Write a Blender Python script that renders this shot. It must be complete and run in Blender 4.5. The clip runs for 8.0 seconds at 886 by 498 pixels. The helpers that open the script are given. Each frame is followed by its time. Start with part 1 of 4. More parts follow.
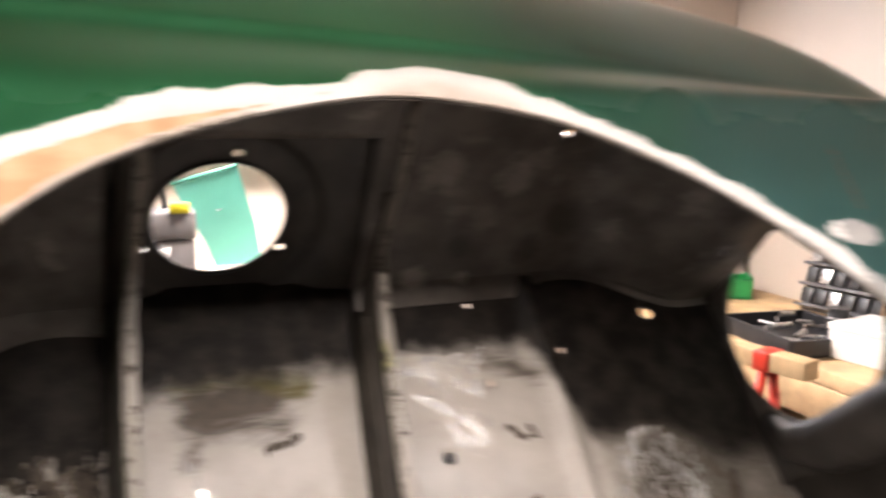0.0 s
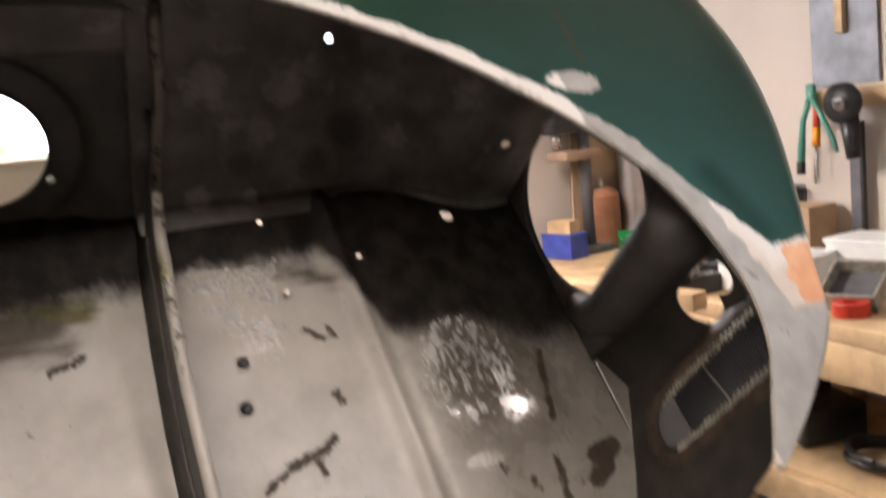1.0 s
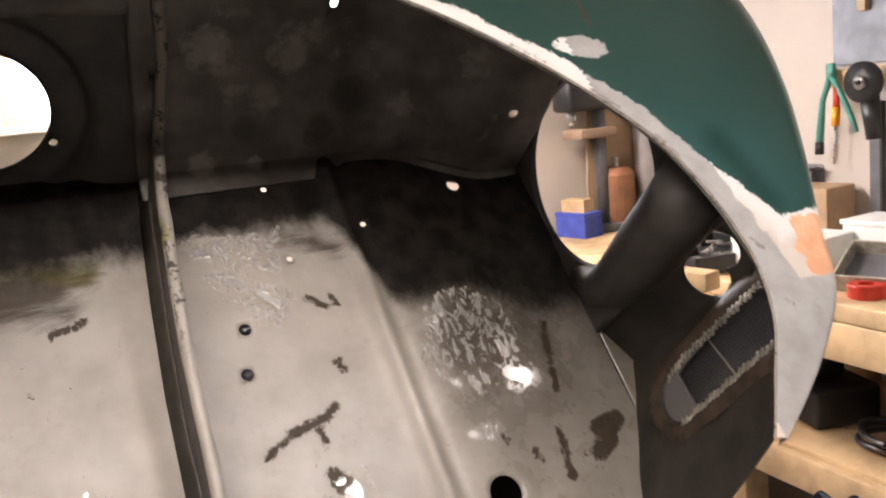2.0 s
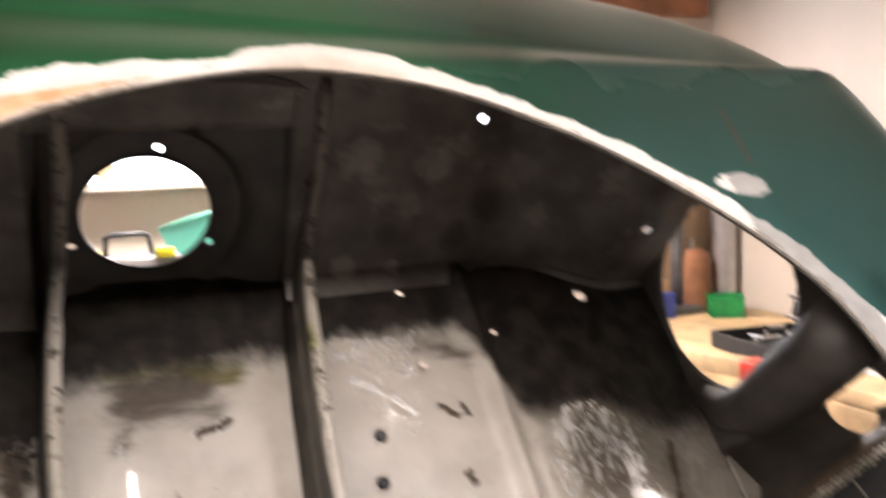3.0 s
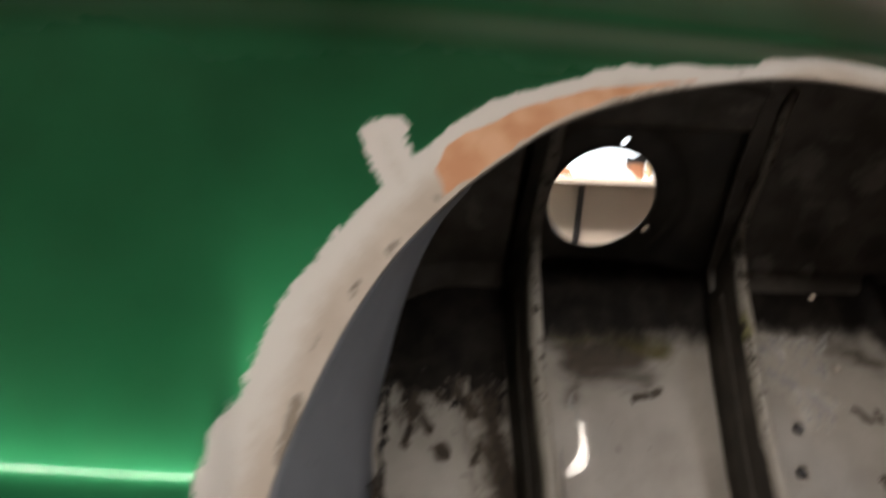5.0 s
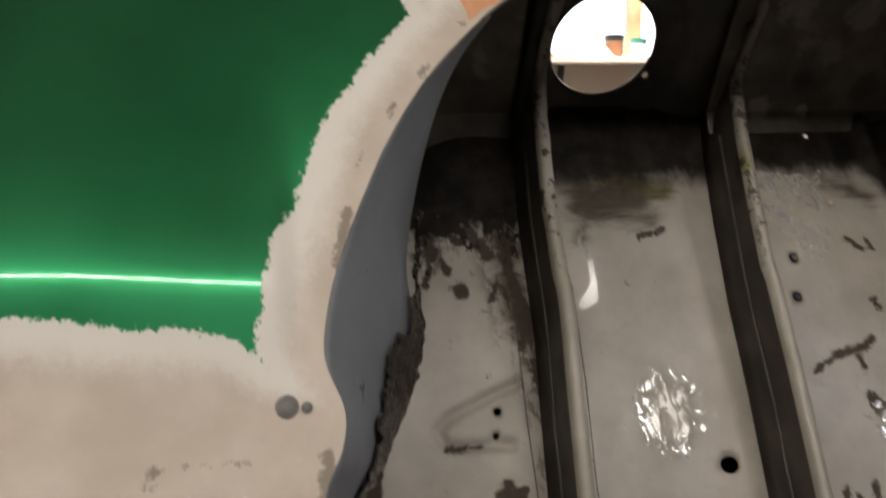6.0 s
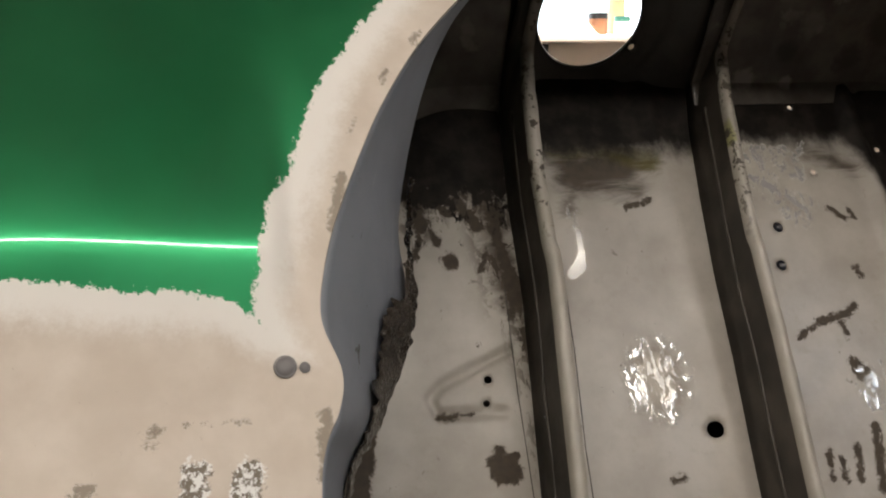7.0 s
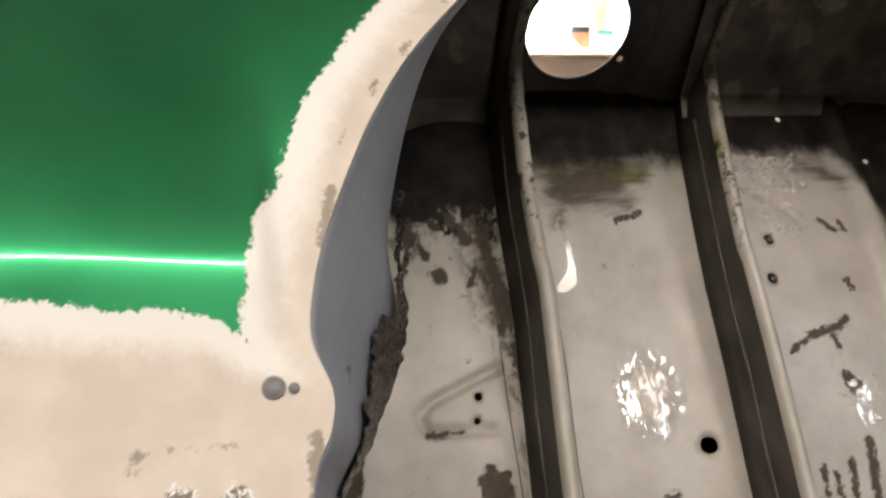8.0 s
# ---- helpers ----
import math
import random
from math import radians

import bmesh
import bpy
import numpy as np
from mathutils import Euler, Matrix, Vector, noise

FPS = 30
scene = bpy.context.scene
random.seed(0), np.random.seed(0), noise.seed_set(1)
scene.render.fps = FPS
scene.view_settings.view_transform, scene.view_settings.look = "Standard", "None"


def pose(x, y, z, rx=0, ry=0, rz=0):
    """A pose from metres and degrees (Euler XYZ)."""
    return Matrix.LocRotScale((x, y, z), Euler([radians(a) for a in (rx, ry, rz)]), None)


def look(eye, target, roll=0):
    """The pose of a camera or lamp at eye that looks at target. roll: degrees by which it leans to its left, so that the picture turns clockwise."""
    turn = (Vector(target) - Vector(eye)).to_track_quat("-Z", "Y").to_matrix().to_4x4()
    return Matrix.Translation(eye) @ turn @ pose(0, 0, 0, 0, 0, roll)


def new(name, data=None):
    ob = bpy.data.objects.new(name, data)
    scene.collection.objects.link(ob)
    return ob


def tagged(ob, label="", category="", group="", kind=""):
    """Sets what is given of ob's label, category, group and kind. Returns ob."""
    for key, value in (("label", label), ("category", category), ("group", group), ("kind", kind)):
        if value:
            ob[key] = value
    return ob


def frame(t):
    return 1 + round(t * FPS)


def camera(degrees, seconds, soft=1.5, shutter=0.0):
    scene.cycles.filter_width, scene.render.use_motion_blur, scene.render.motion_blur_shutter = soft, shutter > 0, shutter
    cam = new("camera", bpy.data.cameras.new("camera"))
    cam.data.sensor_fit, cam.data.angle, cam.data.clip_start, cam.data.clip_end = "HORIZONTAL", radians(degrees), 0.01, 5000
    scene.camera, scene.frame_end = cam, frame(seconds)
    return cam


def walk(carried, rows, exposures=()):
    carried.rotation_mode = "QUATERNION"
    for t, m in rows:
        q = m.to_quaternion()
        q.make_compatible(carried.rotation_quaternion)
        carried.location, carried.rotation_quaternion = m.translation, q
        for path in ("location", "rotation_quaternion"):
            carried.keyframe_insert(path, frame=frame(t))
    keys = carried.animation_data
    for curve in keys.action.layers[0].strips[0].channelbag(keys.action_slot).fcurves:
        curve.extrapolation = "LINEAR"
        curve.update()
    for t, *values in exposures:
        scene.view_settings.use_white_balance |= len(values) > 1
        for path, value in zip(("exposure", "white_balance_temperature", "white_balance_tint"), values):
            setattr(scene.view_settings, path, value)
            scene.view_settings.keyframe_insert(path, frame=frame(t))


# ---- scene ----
cam = camera(55.0, 8.0, 2.0, 0.9)
PATH = [
    (0, (-0.1248, 0.0900, 1.5625), (0.2351, 1.0112, 1.4150), 0.36),
    (0.5, (-0.0330, 0.0120, 1.5301), (0.3612, 0.9231, 1.4094), -2.57),
    (1, (-0.0097, 0.0050, 1.4635), (0.4122, 0.9008, 1.3230), -6.13),
    (1.2, (0.0000, 0.0000, 1.4500), (0.4168, 0.8939, 1.2850), -6.50),
    (2.3, (0.0013, 0.0176, 1.4562), (0.3989, 0.9212, 1.2966), -5.31),
    (2.5, (-0.0278, 0.0272, 1.4726), (0.3803, 0.9287, 1.3283), -4.72),
    (3, (-0.0667, 0.0329, 1.5066), (0.2865, 0.9641, 1.4168), -2.79),
    (3.5, (-0.1188, 0.0385, 1.5215), (0.1599, 0.9981, 1.4839), -0.81),
    (4, (-0.1696, 0.0376, 1.5262), (0.0377, 1.0156, 1.5027), 0.93),
    (4.5, (-0.2192, 0.0210, 1.5221), (-0.0826, 1.0110, 1.4886), 2.44),
    (5, (-0.2644, -0.0036, 1.4980), (-0.1769, 0.9890, 1.4140), 2.27),
    (5.2, (-0.2798, -0.0053, 1.4862), (-0.2013, 0.9847, 1.3684), 1.42),
    (6.5, (-0.3030, -0.0421, 1.4475), (-0.1694, 0.9251, 1.2316), -0.35),
    (7, (-0.3067, -0.0383, 1.4464), (-0.1711, 0.9277, 1.2261), -0.21),
    (7.5, (-0.3090, -0.0353, 1.4458), (-0.1751, 0.9298, 1.2210), -0.08),
    (8, (-0.3104, -0.0247, 1.4444), (-0.1537, 0.9414, 1.2394), -0.22),
]
walk(cam, [(t, look(eye, target, roll)) for t, eye, target, roll in PATH], [
    (0.0, 0.5, 6500, 19), (0.5, -0.1, 6500, 19), (1.0, -0.05, 6500, 18), (1.2, -0.15, 6500, 18), (2.3, 0.45, 6500, 18), (2.5, 0.5, 6500, 18), (3.0, 0.5, 6500, 18),
    (3.5, 0.2, 6500, 19), (4.0, -0.4, 6500, 19), (4.5, -0.95, 6500, 16), (5.0, -1.1, 6500, 13), (5.2, -1.05, 6500, 12), (6.3, -0.8, 6500, 11), (7.0, -0.58, 6500, 11), (7.5, -0.25, 6500, 12), (8.0, -0.05, 6500, 12)])

# ---- world and lights ----
world = bpy.data.worlds.new("world")
scene.world = world
world.use_nodes = True
wn = world.node_tree.nodes
sky = wn.new("ShaderNodeTexSky")
sky.sky_type, sky.sun_disc, sky.sun_elevation, sky.sun_rotation = "NISHITA", False, radians(35), radians(40)
world.node_tree.links.new(sky.outputs[0], wn["Background"].inputs[0])
wn["Background"].inputs[1].default_value = 0.12


def tube_light(name, at, length, width, watts, colour=(1.0, 0.93, 0.82)):
    lamp = bpy.data.lights.new(name, "AREA")
    lamp.shape, lamp.size, lamp.size_y, lamp.energy, lamp.color = "RECTANGLE", length, width, watts, colour
    ob = new(name, lamp)
    ob.location = at
    return ob


tube_light("workshop_light", (0.48, 2.50, 2.085), 1.35, 0.16, 48)
tube_light("workshop_light", (-0.30, -0.19, 2.155), 2.3, 0.030, 20)
day = tube_light("window_light", (0.55, 3.02, 1.80), 2.0, 0.55, 16, (0.85, 0.93, 1.0))
day.rotation_euler = (radians(-90), 0, 0)

# ---- materials ----


class Mat:
    """A node material built step by step; coordinates are the object's own, in metres."""

    def __init__(self, name, rough=0.6, metal=0.0, colour=(0.5, 0.5, 0.5)):
        self.m = bpy.data.materials.new(name)
        self.m.use_nodes = True
        self.t = self.m.node_tree
        self.b = self.t.nodes["Principled BSDF"]
        self.b.inputs["Roughness"].default_value, self.b.inputs["Metallic"].default_value = rough, metal
        self.b.inputs["Base Color"].default_value = (*colour, 1)
        self.xyz = self.t.nodes.new("ShaderNodeTexCoord").outputs["Object"]

    def put(self, what, value):
        socket = what if not isinstance(what, str) else self.b.inputs[what]
        if isinstance(value, (int, float)):
            socket.default_value = value
        elif isinstance(value, tuple):
            socket.default_value = (*value, 1) if len(value) == 3 and socket.type == "RGBA" else value
        else:
            self.t.links.new(value, socket)

    def noise(self, scale, detail=4.0, rough=0.55, stretch=None, dist=0.0):
        n = self.t.nodes.new("ShaderNodeTexNoise")
        n.inputs["Scale"].default_value, n.inputs["Detail"].default_value = scale, detail
        n.inputs["Roughness"].default_value, n.inputs["Distortion"].default_value = rough, dist
        src = self.xyz
        if stretch:
            mp = self.t.nodes.new("ShaderNodeMapping")
            mp.inputs["Scale"].default_value = stretch
            self.t.links.new(src, mp.inputs[0])
            src = mp.outputs[0]
        self.t.links.new(src, n.inputs["Vector"])
        return n.outputs["Fac"]

    def cells(self, scale):
        n = self.t.nodes.new("ShaderNodeTexVoronoi")
        n.inputs["Scale"].default_value = scale
        self.t.links.new(self.xyz, n.inputs["Vector"])
        return n.outputs["Distance"]

    def axis(self, i):
        s = self.t.nodes.new("ShaderNodeSeparateXYZ")
        self.t.links.new(self.xyz, s.inputs[0])
        return s.outputs[i]

    def calc(self, op, a, b=0.0, c=0.0):
        n = self.t.nodes.new("ShaderNodeMath")
        n.operation = op
        for s, v in zip(n.inputs, (a, b, c)):
            self.put(s, v)
        return n.outputs[0]

    def ramp(self, v, lo, hi, out0=0.0, out1=1.0, smooth=True):
        n = self.t.nodes.new("ShaderNodeMapRange")
        n.interpolation_type = "SMOOTHSTEP" if smooth else "LINEAR"
        for k, x in (("Value", v), ("From Min", lo), ("From Max", hi), ("To Min", out0), ("To Max", out1)):
            self.put(n.inputs[k], x)
        return n.outputs["Result"]

    def mix(self, f, a, b):
        n = self.t.nodes.new("ShaderNodeMix")
        n.data_type = "RGBA"
        self.put(n.inputs["Factor"], f)
        self.put(n.inputs[6], a)
        self.put(n.inputs[7], b)
        return n.outputs[2]

    def attr(self, name):
        n = self.t.nodes.new("ShaderNodeAttribute")
        n.attribute_name = name
        return n.outputs["Fac"]

    def blob(self, x, y, z, rx, ry, rz):
        """One inside an ellipsoid's middle, falling to zero and below outside."""
        parts = []
        for i, (c, r) in enumerate(((x, rx), (y, ry), (z, rz))):
            parts.append(self.calc("POWER", self.calc("ABSOLUTE", self.calc("DIVIDE", self.calc("SUBTRACT", self.axis(i), c), r)), 2.0))
        return self.calc("SUBTRACT", 1.0, self.calc("ADD", self.calc("ADD", parts[0], parts[1]), parts[2]))

    def bump(self, height, strength=0.3, distance=0.002):
        n = self.t.nodes.new("ShaderNodeBump")
        n.inputs["Strength"].default_value, n.inputs["Distance"].default_value = strength, distance
        self.t.links.new(height, n.inputs["Height"])
        self.t.links.new(n.outputs[0], self.b.inputs["Normal"])


def plain(name, colour, rough=0.6, metal=0.0, vary=0.25, scale=18.0, bump=0.1):
    m = Mat(name, rough, metal)
    f = m.noise(scale, 6)
    dark = tuple(c * (1 - vary) for c in colour)
    light = tuple(min(1, c * (1 + vary * 0.6)) for c in colour)
    m.put("Base Color", m.mix(m.ramp(f, 0.3, 0.7), dark, light))
    m.put("Roughness", m.ramp(m.noise(scale * 4), 0.3, 0.7, rough * 0.85, min(1, rough * 1.1)))
    if bump:
        m.bump(m.noise(scale * 6), bump, 0.001)
    return m.m


def make_paint():
    m = Mat("green_paint_over_primer", 0.4)
    edge = m.calc("MULTIPLY", m.calc("SUBTRACT", m.noise(90, 6, 0.7), 0.5), 0.012)
    fine = m.calc("MULTIPLY", m.calc("SUBTRACT", m.noise(330, 4, 0.8), 0.5), 0.013)
    slow = m.calc("MULTIPLY", m.calc("SUBTRACT", m.noise(26, 3), 0.5), 0.016)
    bare = m.calc("ADD", m.calc("ADD", m.calc("ADD", m.attr("bare"), edge), fine), slow)
    mask = m.ramp(bare, -0.0006, 0.0006)
    rim = m.ramp(bare, 0.008, 0.027)
    green = m.mix(m.ramp(m.noise(7, 5), 0.3, 0.7), (0.017, 0.190, 0.072), (0.022, 0.235, 0.092))
    # green passes into a greyer teal towards the nose, with a ragged transition
    duller = m.ramp(m.calc("ADD", m.axis(0), m.calc("MULTIPLY", m.calc("SUBTRACT", m.noise(5, 4), 0.5), 0.3)), -0.05, 0.25)
    green = m.mix(duller, green, (0.040, 0.128, 0.108))
    beige = m.mix(m.ramp(m.noise(30, 6), 0.3, 0.75), (0.50, 0.43, 0.36), (0.60, 0.53, 0.46))
    speck = m.ramp(m.noise(160, 4, 0.7), 0.68, 0.74)
    beige = m.mix(m.calc("MULTIPLY", speck, 0.4), beige, (0.30, 0.24, 0.19))
    beige = m.mix(rim, (0.70, 0.67, 0.63), beige)
    fill = m.calc("ADD", m.attr("filler"), m.calc("MULTIPLY", m.calc("SUBTRACT", m.noise(60, 5), 0.5), 0.016))
    beige = m.mix(m.ramp(fill, 0.0, 0.002), beige, m.mix(m.ramp(m.noise(35, 4), 0.35, 0.65), (0.62, 0.30, 0.155), (0.74, 0.43, 0.26)))
    grey = m.calc("ADD", m.attr("greyed"), m.calc("MULTIPLY", m.calc("SUBTRACT", m.noise(50, 5), 0.5), 0.02))
    beige = m.mix(m.ramp(grey, 0.0, 0.003), beige, m.mix(m.ramp(m.noise(45, 5), 0.3, 0.7), (0.30, 0.29, 0.27), (0.38, 0.37, 0.35)))
    wob = m.calc("MULTIPLY", m.calc("SUBTRACT", m.noise(210, 7, 0.8), 0.5), 0.018)
    spot = m.ramp(m.calc("ADD", m.calc("SUBTRACT", m.attr("spot"), 0.0012), wob), -0.001, 0.0016, 0.0, 0.7)
    smear = m.ramp(m.calc("ADD", m.attr("smear"), m.calc("MULTIPLY", wob, 0.6)), -0.010, 0.014, 0.0, 0.6)
    green = m.mix(smear, green, (0.002, 0.040, 0.030))
    scuff = m.ramp(m.calc("ADD", m.attr("scuff"), m.calc("MULTIPLY", wob, 1.2)), 0.0, 0.002)
    beige = m.mix(scuff, beige, m.mix(m.ramp(m.noise(260, 4, 0.7), 0.46, 0.54), (0.16, 0.13, 0.10), (0.72, 0.71, 0.69)))
    whole = m.mix(mask, green, beige)
    m.put("Base Color", m.mix(spot, whole, m.mix(m.noise(90, 4), (0.05, 0.042, 0.032), (0.20, 0.15, 0.09))))
    m.put("Metallic", m.calc("SUBTRACT", 0.86, m.calc("MULTIPLY", mask, 0.86)))
    m.put("Roughness", m.ramp(mask, 0.0, 1.0, m.ramp(m.noise(11, 5), 0.3, 0.7, 0.29, 0.36), 0.62))
    m.put("Coat Weight", m.calc("SUBTRACT", 1.0, mask))
    dull = m.calc("ADD", m.axis(2), m.calc("MULTIPLY", m.calc("SUBTRACT", m.noise(9, 4), 0.5), 0.12))
    m.put("Coat Roughness", m.ramp(dull, 0.08, 0.40, 0.08, 0.30))
    m.bump(m.calc("ADD", m.calc("MULTIPLY", mask, -0.6), m.calc("MULTIPLY", m.noise(300), 0.25)), 0.25, 0.0006)
    return m.m


def make_well():
    """Old beige primer with rust stains and sanded metal, black underseal above."""
    m = Mat("stained_wheel_well_primer", 0.45)
    n1, n2 = m.noise(14, 6, 0.6), m.noise(60, 6, 0.65)
    base = m.mix(m.ramp(n1, 0.3, 0.7), (0.36, 0.325, 0.285), (0.47, 0.435, 0.39))
    base = m.mix(m.ramp(n2, 0.56, 0.75, 0, 0.3), base, (0.30, 0.25, 0.20))
    wob = m.calc("MULTIPLY", m.calc("SUBTRACT", m.noise(75, 9, 0.82, None, 0.9), 0.5), 0.026)
    streak = m.calc("MULTIPLY", m.calc("SUBTRACT", m.noise(38, 6, 0.7, (0.35, 1, 1.6), 0.8), 0.5), 0.045)
    olive = m.ramp(m.calc("ADD", m.attr("olive"), m.calc("MULTIPLY", streak, 0.5)), -0.004, 0.010, 0.0, 0.9)
    x, z = m.axis(0), m.axis(2)
    film = m.calc("ADD", x, m.calc("MULTIPLY", m.calc("SUBTRACT", m.noise(16, 6, 0.65), 0.5), 0.10))
    film = m.calc("MULTIPLY", m.ramp(film, 0.200, 0.290, 0.0, 0.92), m.ramp(m.noise(30, 6, 0.65), 0.25, 0.6, 0.75, 1.0))
    film = m.calc("MULTIPLY", film, m.calc("MULTIPLY", m.ramp(z, -0.04, 0.11, 0.45, 1.0), m.ramp(x, 0.32, 0.40, 1.0, 0.72)))
    base = m.mix(film, base, (0.078, 0.063, 0.048))
    specks = m.calc("MULTIPLY", m.ramp(m.noise(70, 7, 0.72, (1, 1, 0.7), 0.8), 0.64, 0.67), m.ramp(m.noise(9, 2), 0.48, 0.60))
    smeared = m.ramp(m.calc("ADD", m.calc("SUBTRACT", m.attr("smudge"), 0.002), streak), -0.010, 0.012, 0.0, 0.95)
    rust = m.calc("MAXIMUM", m.calc("MAXIMUM", m.ramp(m.calc("ADD", m.attr("stain"), wob), -0.0008, 0.0014), specks), smeared)
    flakes = m.calc("MULTIPLY", m.ramp(m.noise(48, 8, 0.78, (1.5, 1, 0.7), 0.6), 0.50, 0.525), m.calc("MULTIPLY", m.ramp(m.attr("smudge"), -0.022, 0.006), m.ramp(x, -0.17, -0.15, 1.0, 0.0)))
    rust = m.calc("MAXIMUM", rust, flakes)
    base = m.mix(m.calc("MULTIPLY", rust, 0.93), base, m.mix(m.noise(120, 4), (0.016, 0.012, 0.009), (0.080, 0.056, 0.036)))
    base = m.mix(m.calc("MULTIPLY", olive, 0.8), base, (0.115, 0.100, 0.018))
    bare = m.calc("ADD", m.attr("metal"), m.calc("MULTIPLY", wob, 1.3))
    arcs = m.ramp(m.noise(64, 5, 0.62, (1.3, 1, 0.7), 1.8), 0.49, 0.555)
    strokes = m.calc("MULTIPLY", arcs, m.ramp(bare, 0.012, 0.026, 1.0, 0.45))
    shine = m.ramp(m.calc("ADD", m.attr("polish_glint"), m.calc("MULTIPLY", wob, 0.35)), 0.0, 0.0015)
    strokes = m.calc("MAXIMUM", strokes, shine)
    steel = m.calc("MAXIMUM", shine, m.calc("MULTIPLY", m.ramp(bare, 0.0, 0.005), m.calc("MAXIMUM", strokes, m.ramp(bare, 0.006, 0.020, 0.15, 0.9))))
    height = m.calc("ADD", m.calc("ADD", m.ramp(x, 0.185, 0.235, 0.250, 0.150), m.ramp(x, 0.30, 0.37, 0.0, -0.040)), m.ramp(x, 0.43, 0.48, 0.0, -0.20))
    line = m.calc("SUBTRACT", z, height)
    left = m.ramp(x, -0.185, -0.165, 0.040, 0.0)
    tarry = m.calc("ADD", m.calc("ADD", line, left), m.calc("MULTIPLY", m.calc("SUBTRACT", m.noise(44, 8, 0.72, (1, 1, 0.7)), 0.5), m.ramp(x, -0.18, -0.16, 0.26, 0.045)))
    tar = m.ramp(tarry, -0.004, m.ramp(x, -0.18, -0.16, 0.006, 0.03))
    tar = m.calc("MULTIPLY", tar, m.calc("SUBTRACT", 1.0, m.ramp(bare, 0.0, 0.006)))
    black = m.mix(m.ramp(m.noise(45, 5), 0.35, 0.7), (0.010, 0.008, 0.007), (0.028, 0.023, 0.019))
    colour = m.mix(tar, base, black)
    ground = m.mix(strokes, m.mix(film, (0.26, 0.225, 0.185), (0.075, 0.060, 0.046)), (0.80, 0.78, 0.76))
    m.put("Base Color", m.mix(steel, colour, ground))
    m.put("Metallic", m.calc("MULTIPLY", steel, m.ramp(strokes, 0.0, 1.0, 0.25, 0.66)))
    rough = m.calc("ADD", m.ramp(m.noise(40), 0.3, 0.7, 0.30, 0.46), m.calc("ADD", m.calc("MULTIPLY", film, -0.17), m.calc("MULTIPLY", m.calc("MAXIMUM", tar, rust), 0.20)))
    m.put("Roughness", m.ramp(steel, 0.0, 1.0, rough, m.ramp(strokes, 0.0, 1.0, 0.36, 0.22)))
    m.put("Specular IOR Level", m.ramp(m.calc("MAXIMUM", tar, rust), 0.0, 1.0, 0.45, 0.14))
    swirl = m.calc("MULTIPLY", m.noise(64, 4, 0.6, (1.3, 1, 0.7), 1.8), m.calc("MULTIPLY", m.calc("SUBTRACT", steel, m.calc("MULTIPLY", shine, 0.8)), 1.7))
    m.bump(m.calc("ADD", swirl, m.calc("ADD", m.calc("MULTIPLY", m.noise(120, 5), 0.4), m.calc("ADD", m.calc("MULTIPLY", rust, -0.5), m.calc("MULTIPLY", tar, m.noise(60, 5))))), 0.35, 0.0015)
    return m.m


def make_roof():
    m = Mat("rubbed_underseal", 0.45)
    c = m.mix(m.ramp(m.noise(24, 6), 0.3, 0.7), (0.062, 0.053, 0.045), (0.145, 0.128, 0.113))
    pale = m.calc("MULTIPLY", m.ramp(m.noise(22, 4, 0.6), 0.58, 0.70), 0.5)
    c = m.mix(pale, c, (0.30, 0.275, 0.25))
    rough = m.calc("MULTIPLY", m.calc("SUBTRACT", m.noise(48, 6, 0.7), 0.5), 3.0)
    for x, y, z, r, deep in ((0.098, 0.170, 0.388, 0.024, 0.6), (0.170, 0.177, 0.384, 0.021, 0.6), (0.150, 0.215, 0.366, 0.018, 0.3), (0.088, 0.264, 0.337, 0.016, 0.7), (0.141, 0.269, 0.334, 0.009, 0.7)):
        spot = m.ramp(m.calc("ADD", m.blob(x, y, z, r, r, r), rough), -0.1, 0.9, 0.0, deep)
        c = m.mix(spot, c, (0.31, 0.285, 0.26))
    for x, y, z, r in ((0.205, 0.245, 0.348, 0.020), (0.235, 0.215, 0.360, 0.024), (0.130, 0.240, 0.352, 0.016)):
        c = m.mix(m.ramp(m.calc("ADD", m.blob(x, y, z, r, r, r), rough), -0.1, 0.9, 0.0, 0.7), c, (0.022, 0.018, 0.015))
    m.put("Base Color", c)
    m.put("Roughness", m.ramp(m.noise(30, 4), 0.3, 0.7, 0.32, 0.5))
    m.bump(m.calc("ADD", m.noise(60, 5), m.calc("MULTIPLY", m.noise(14, 3), 1.5)), 0.3, 0.002)
    return m.m


PAINT, WELL = make_paint(), make_well()
TAR = plain("black_underseal", (0.040, 0.034, 0.028), 0.40, vary=0.5, scale=24, bump=0.35)
MATT = plain("matt_black_underseal", (0.045, 0.039, 0.034), 0.62, vary=0.4, scale=24, bump=0.3)
SIDE = plain("dark_flange_side", (0.055, 0.046, 0.037), 0.5, vary=0.5, scale=30, bump=0.3)
RUST = plain("rusty_underseal", (0.032, 0.024, 0.017), 0.5, vary=0.6, scale=60, bump=0.8)
RUSTBROWN = plain("brown_rust", (0.080, 0.054, 0.036), 0.6, vary=0.5, scale=50, bump=0.6)
WETRUST = plain("glossy_torn_underseal", (0.034, 0.026, 0.020), 0.26, vary=0.7, scale=70, bump=1.0)
RIDGE = plain("dusty_flange_ridge", (0.062, 0.052, 0.042), 0.5, vary=0.4, scale=40, bump=0.3)


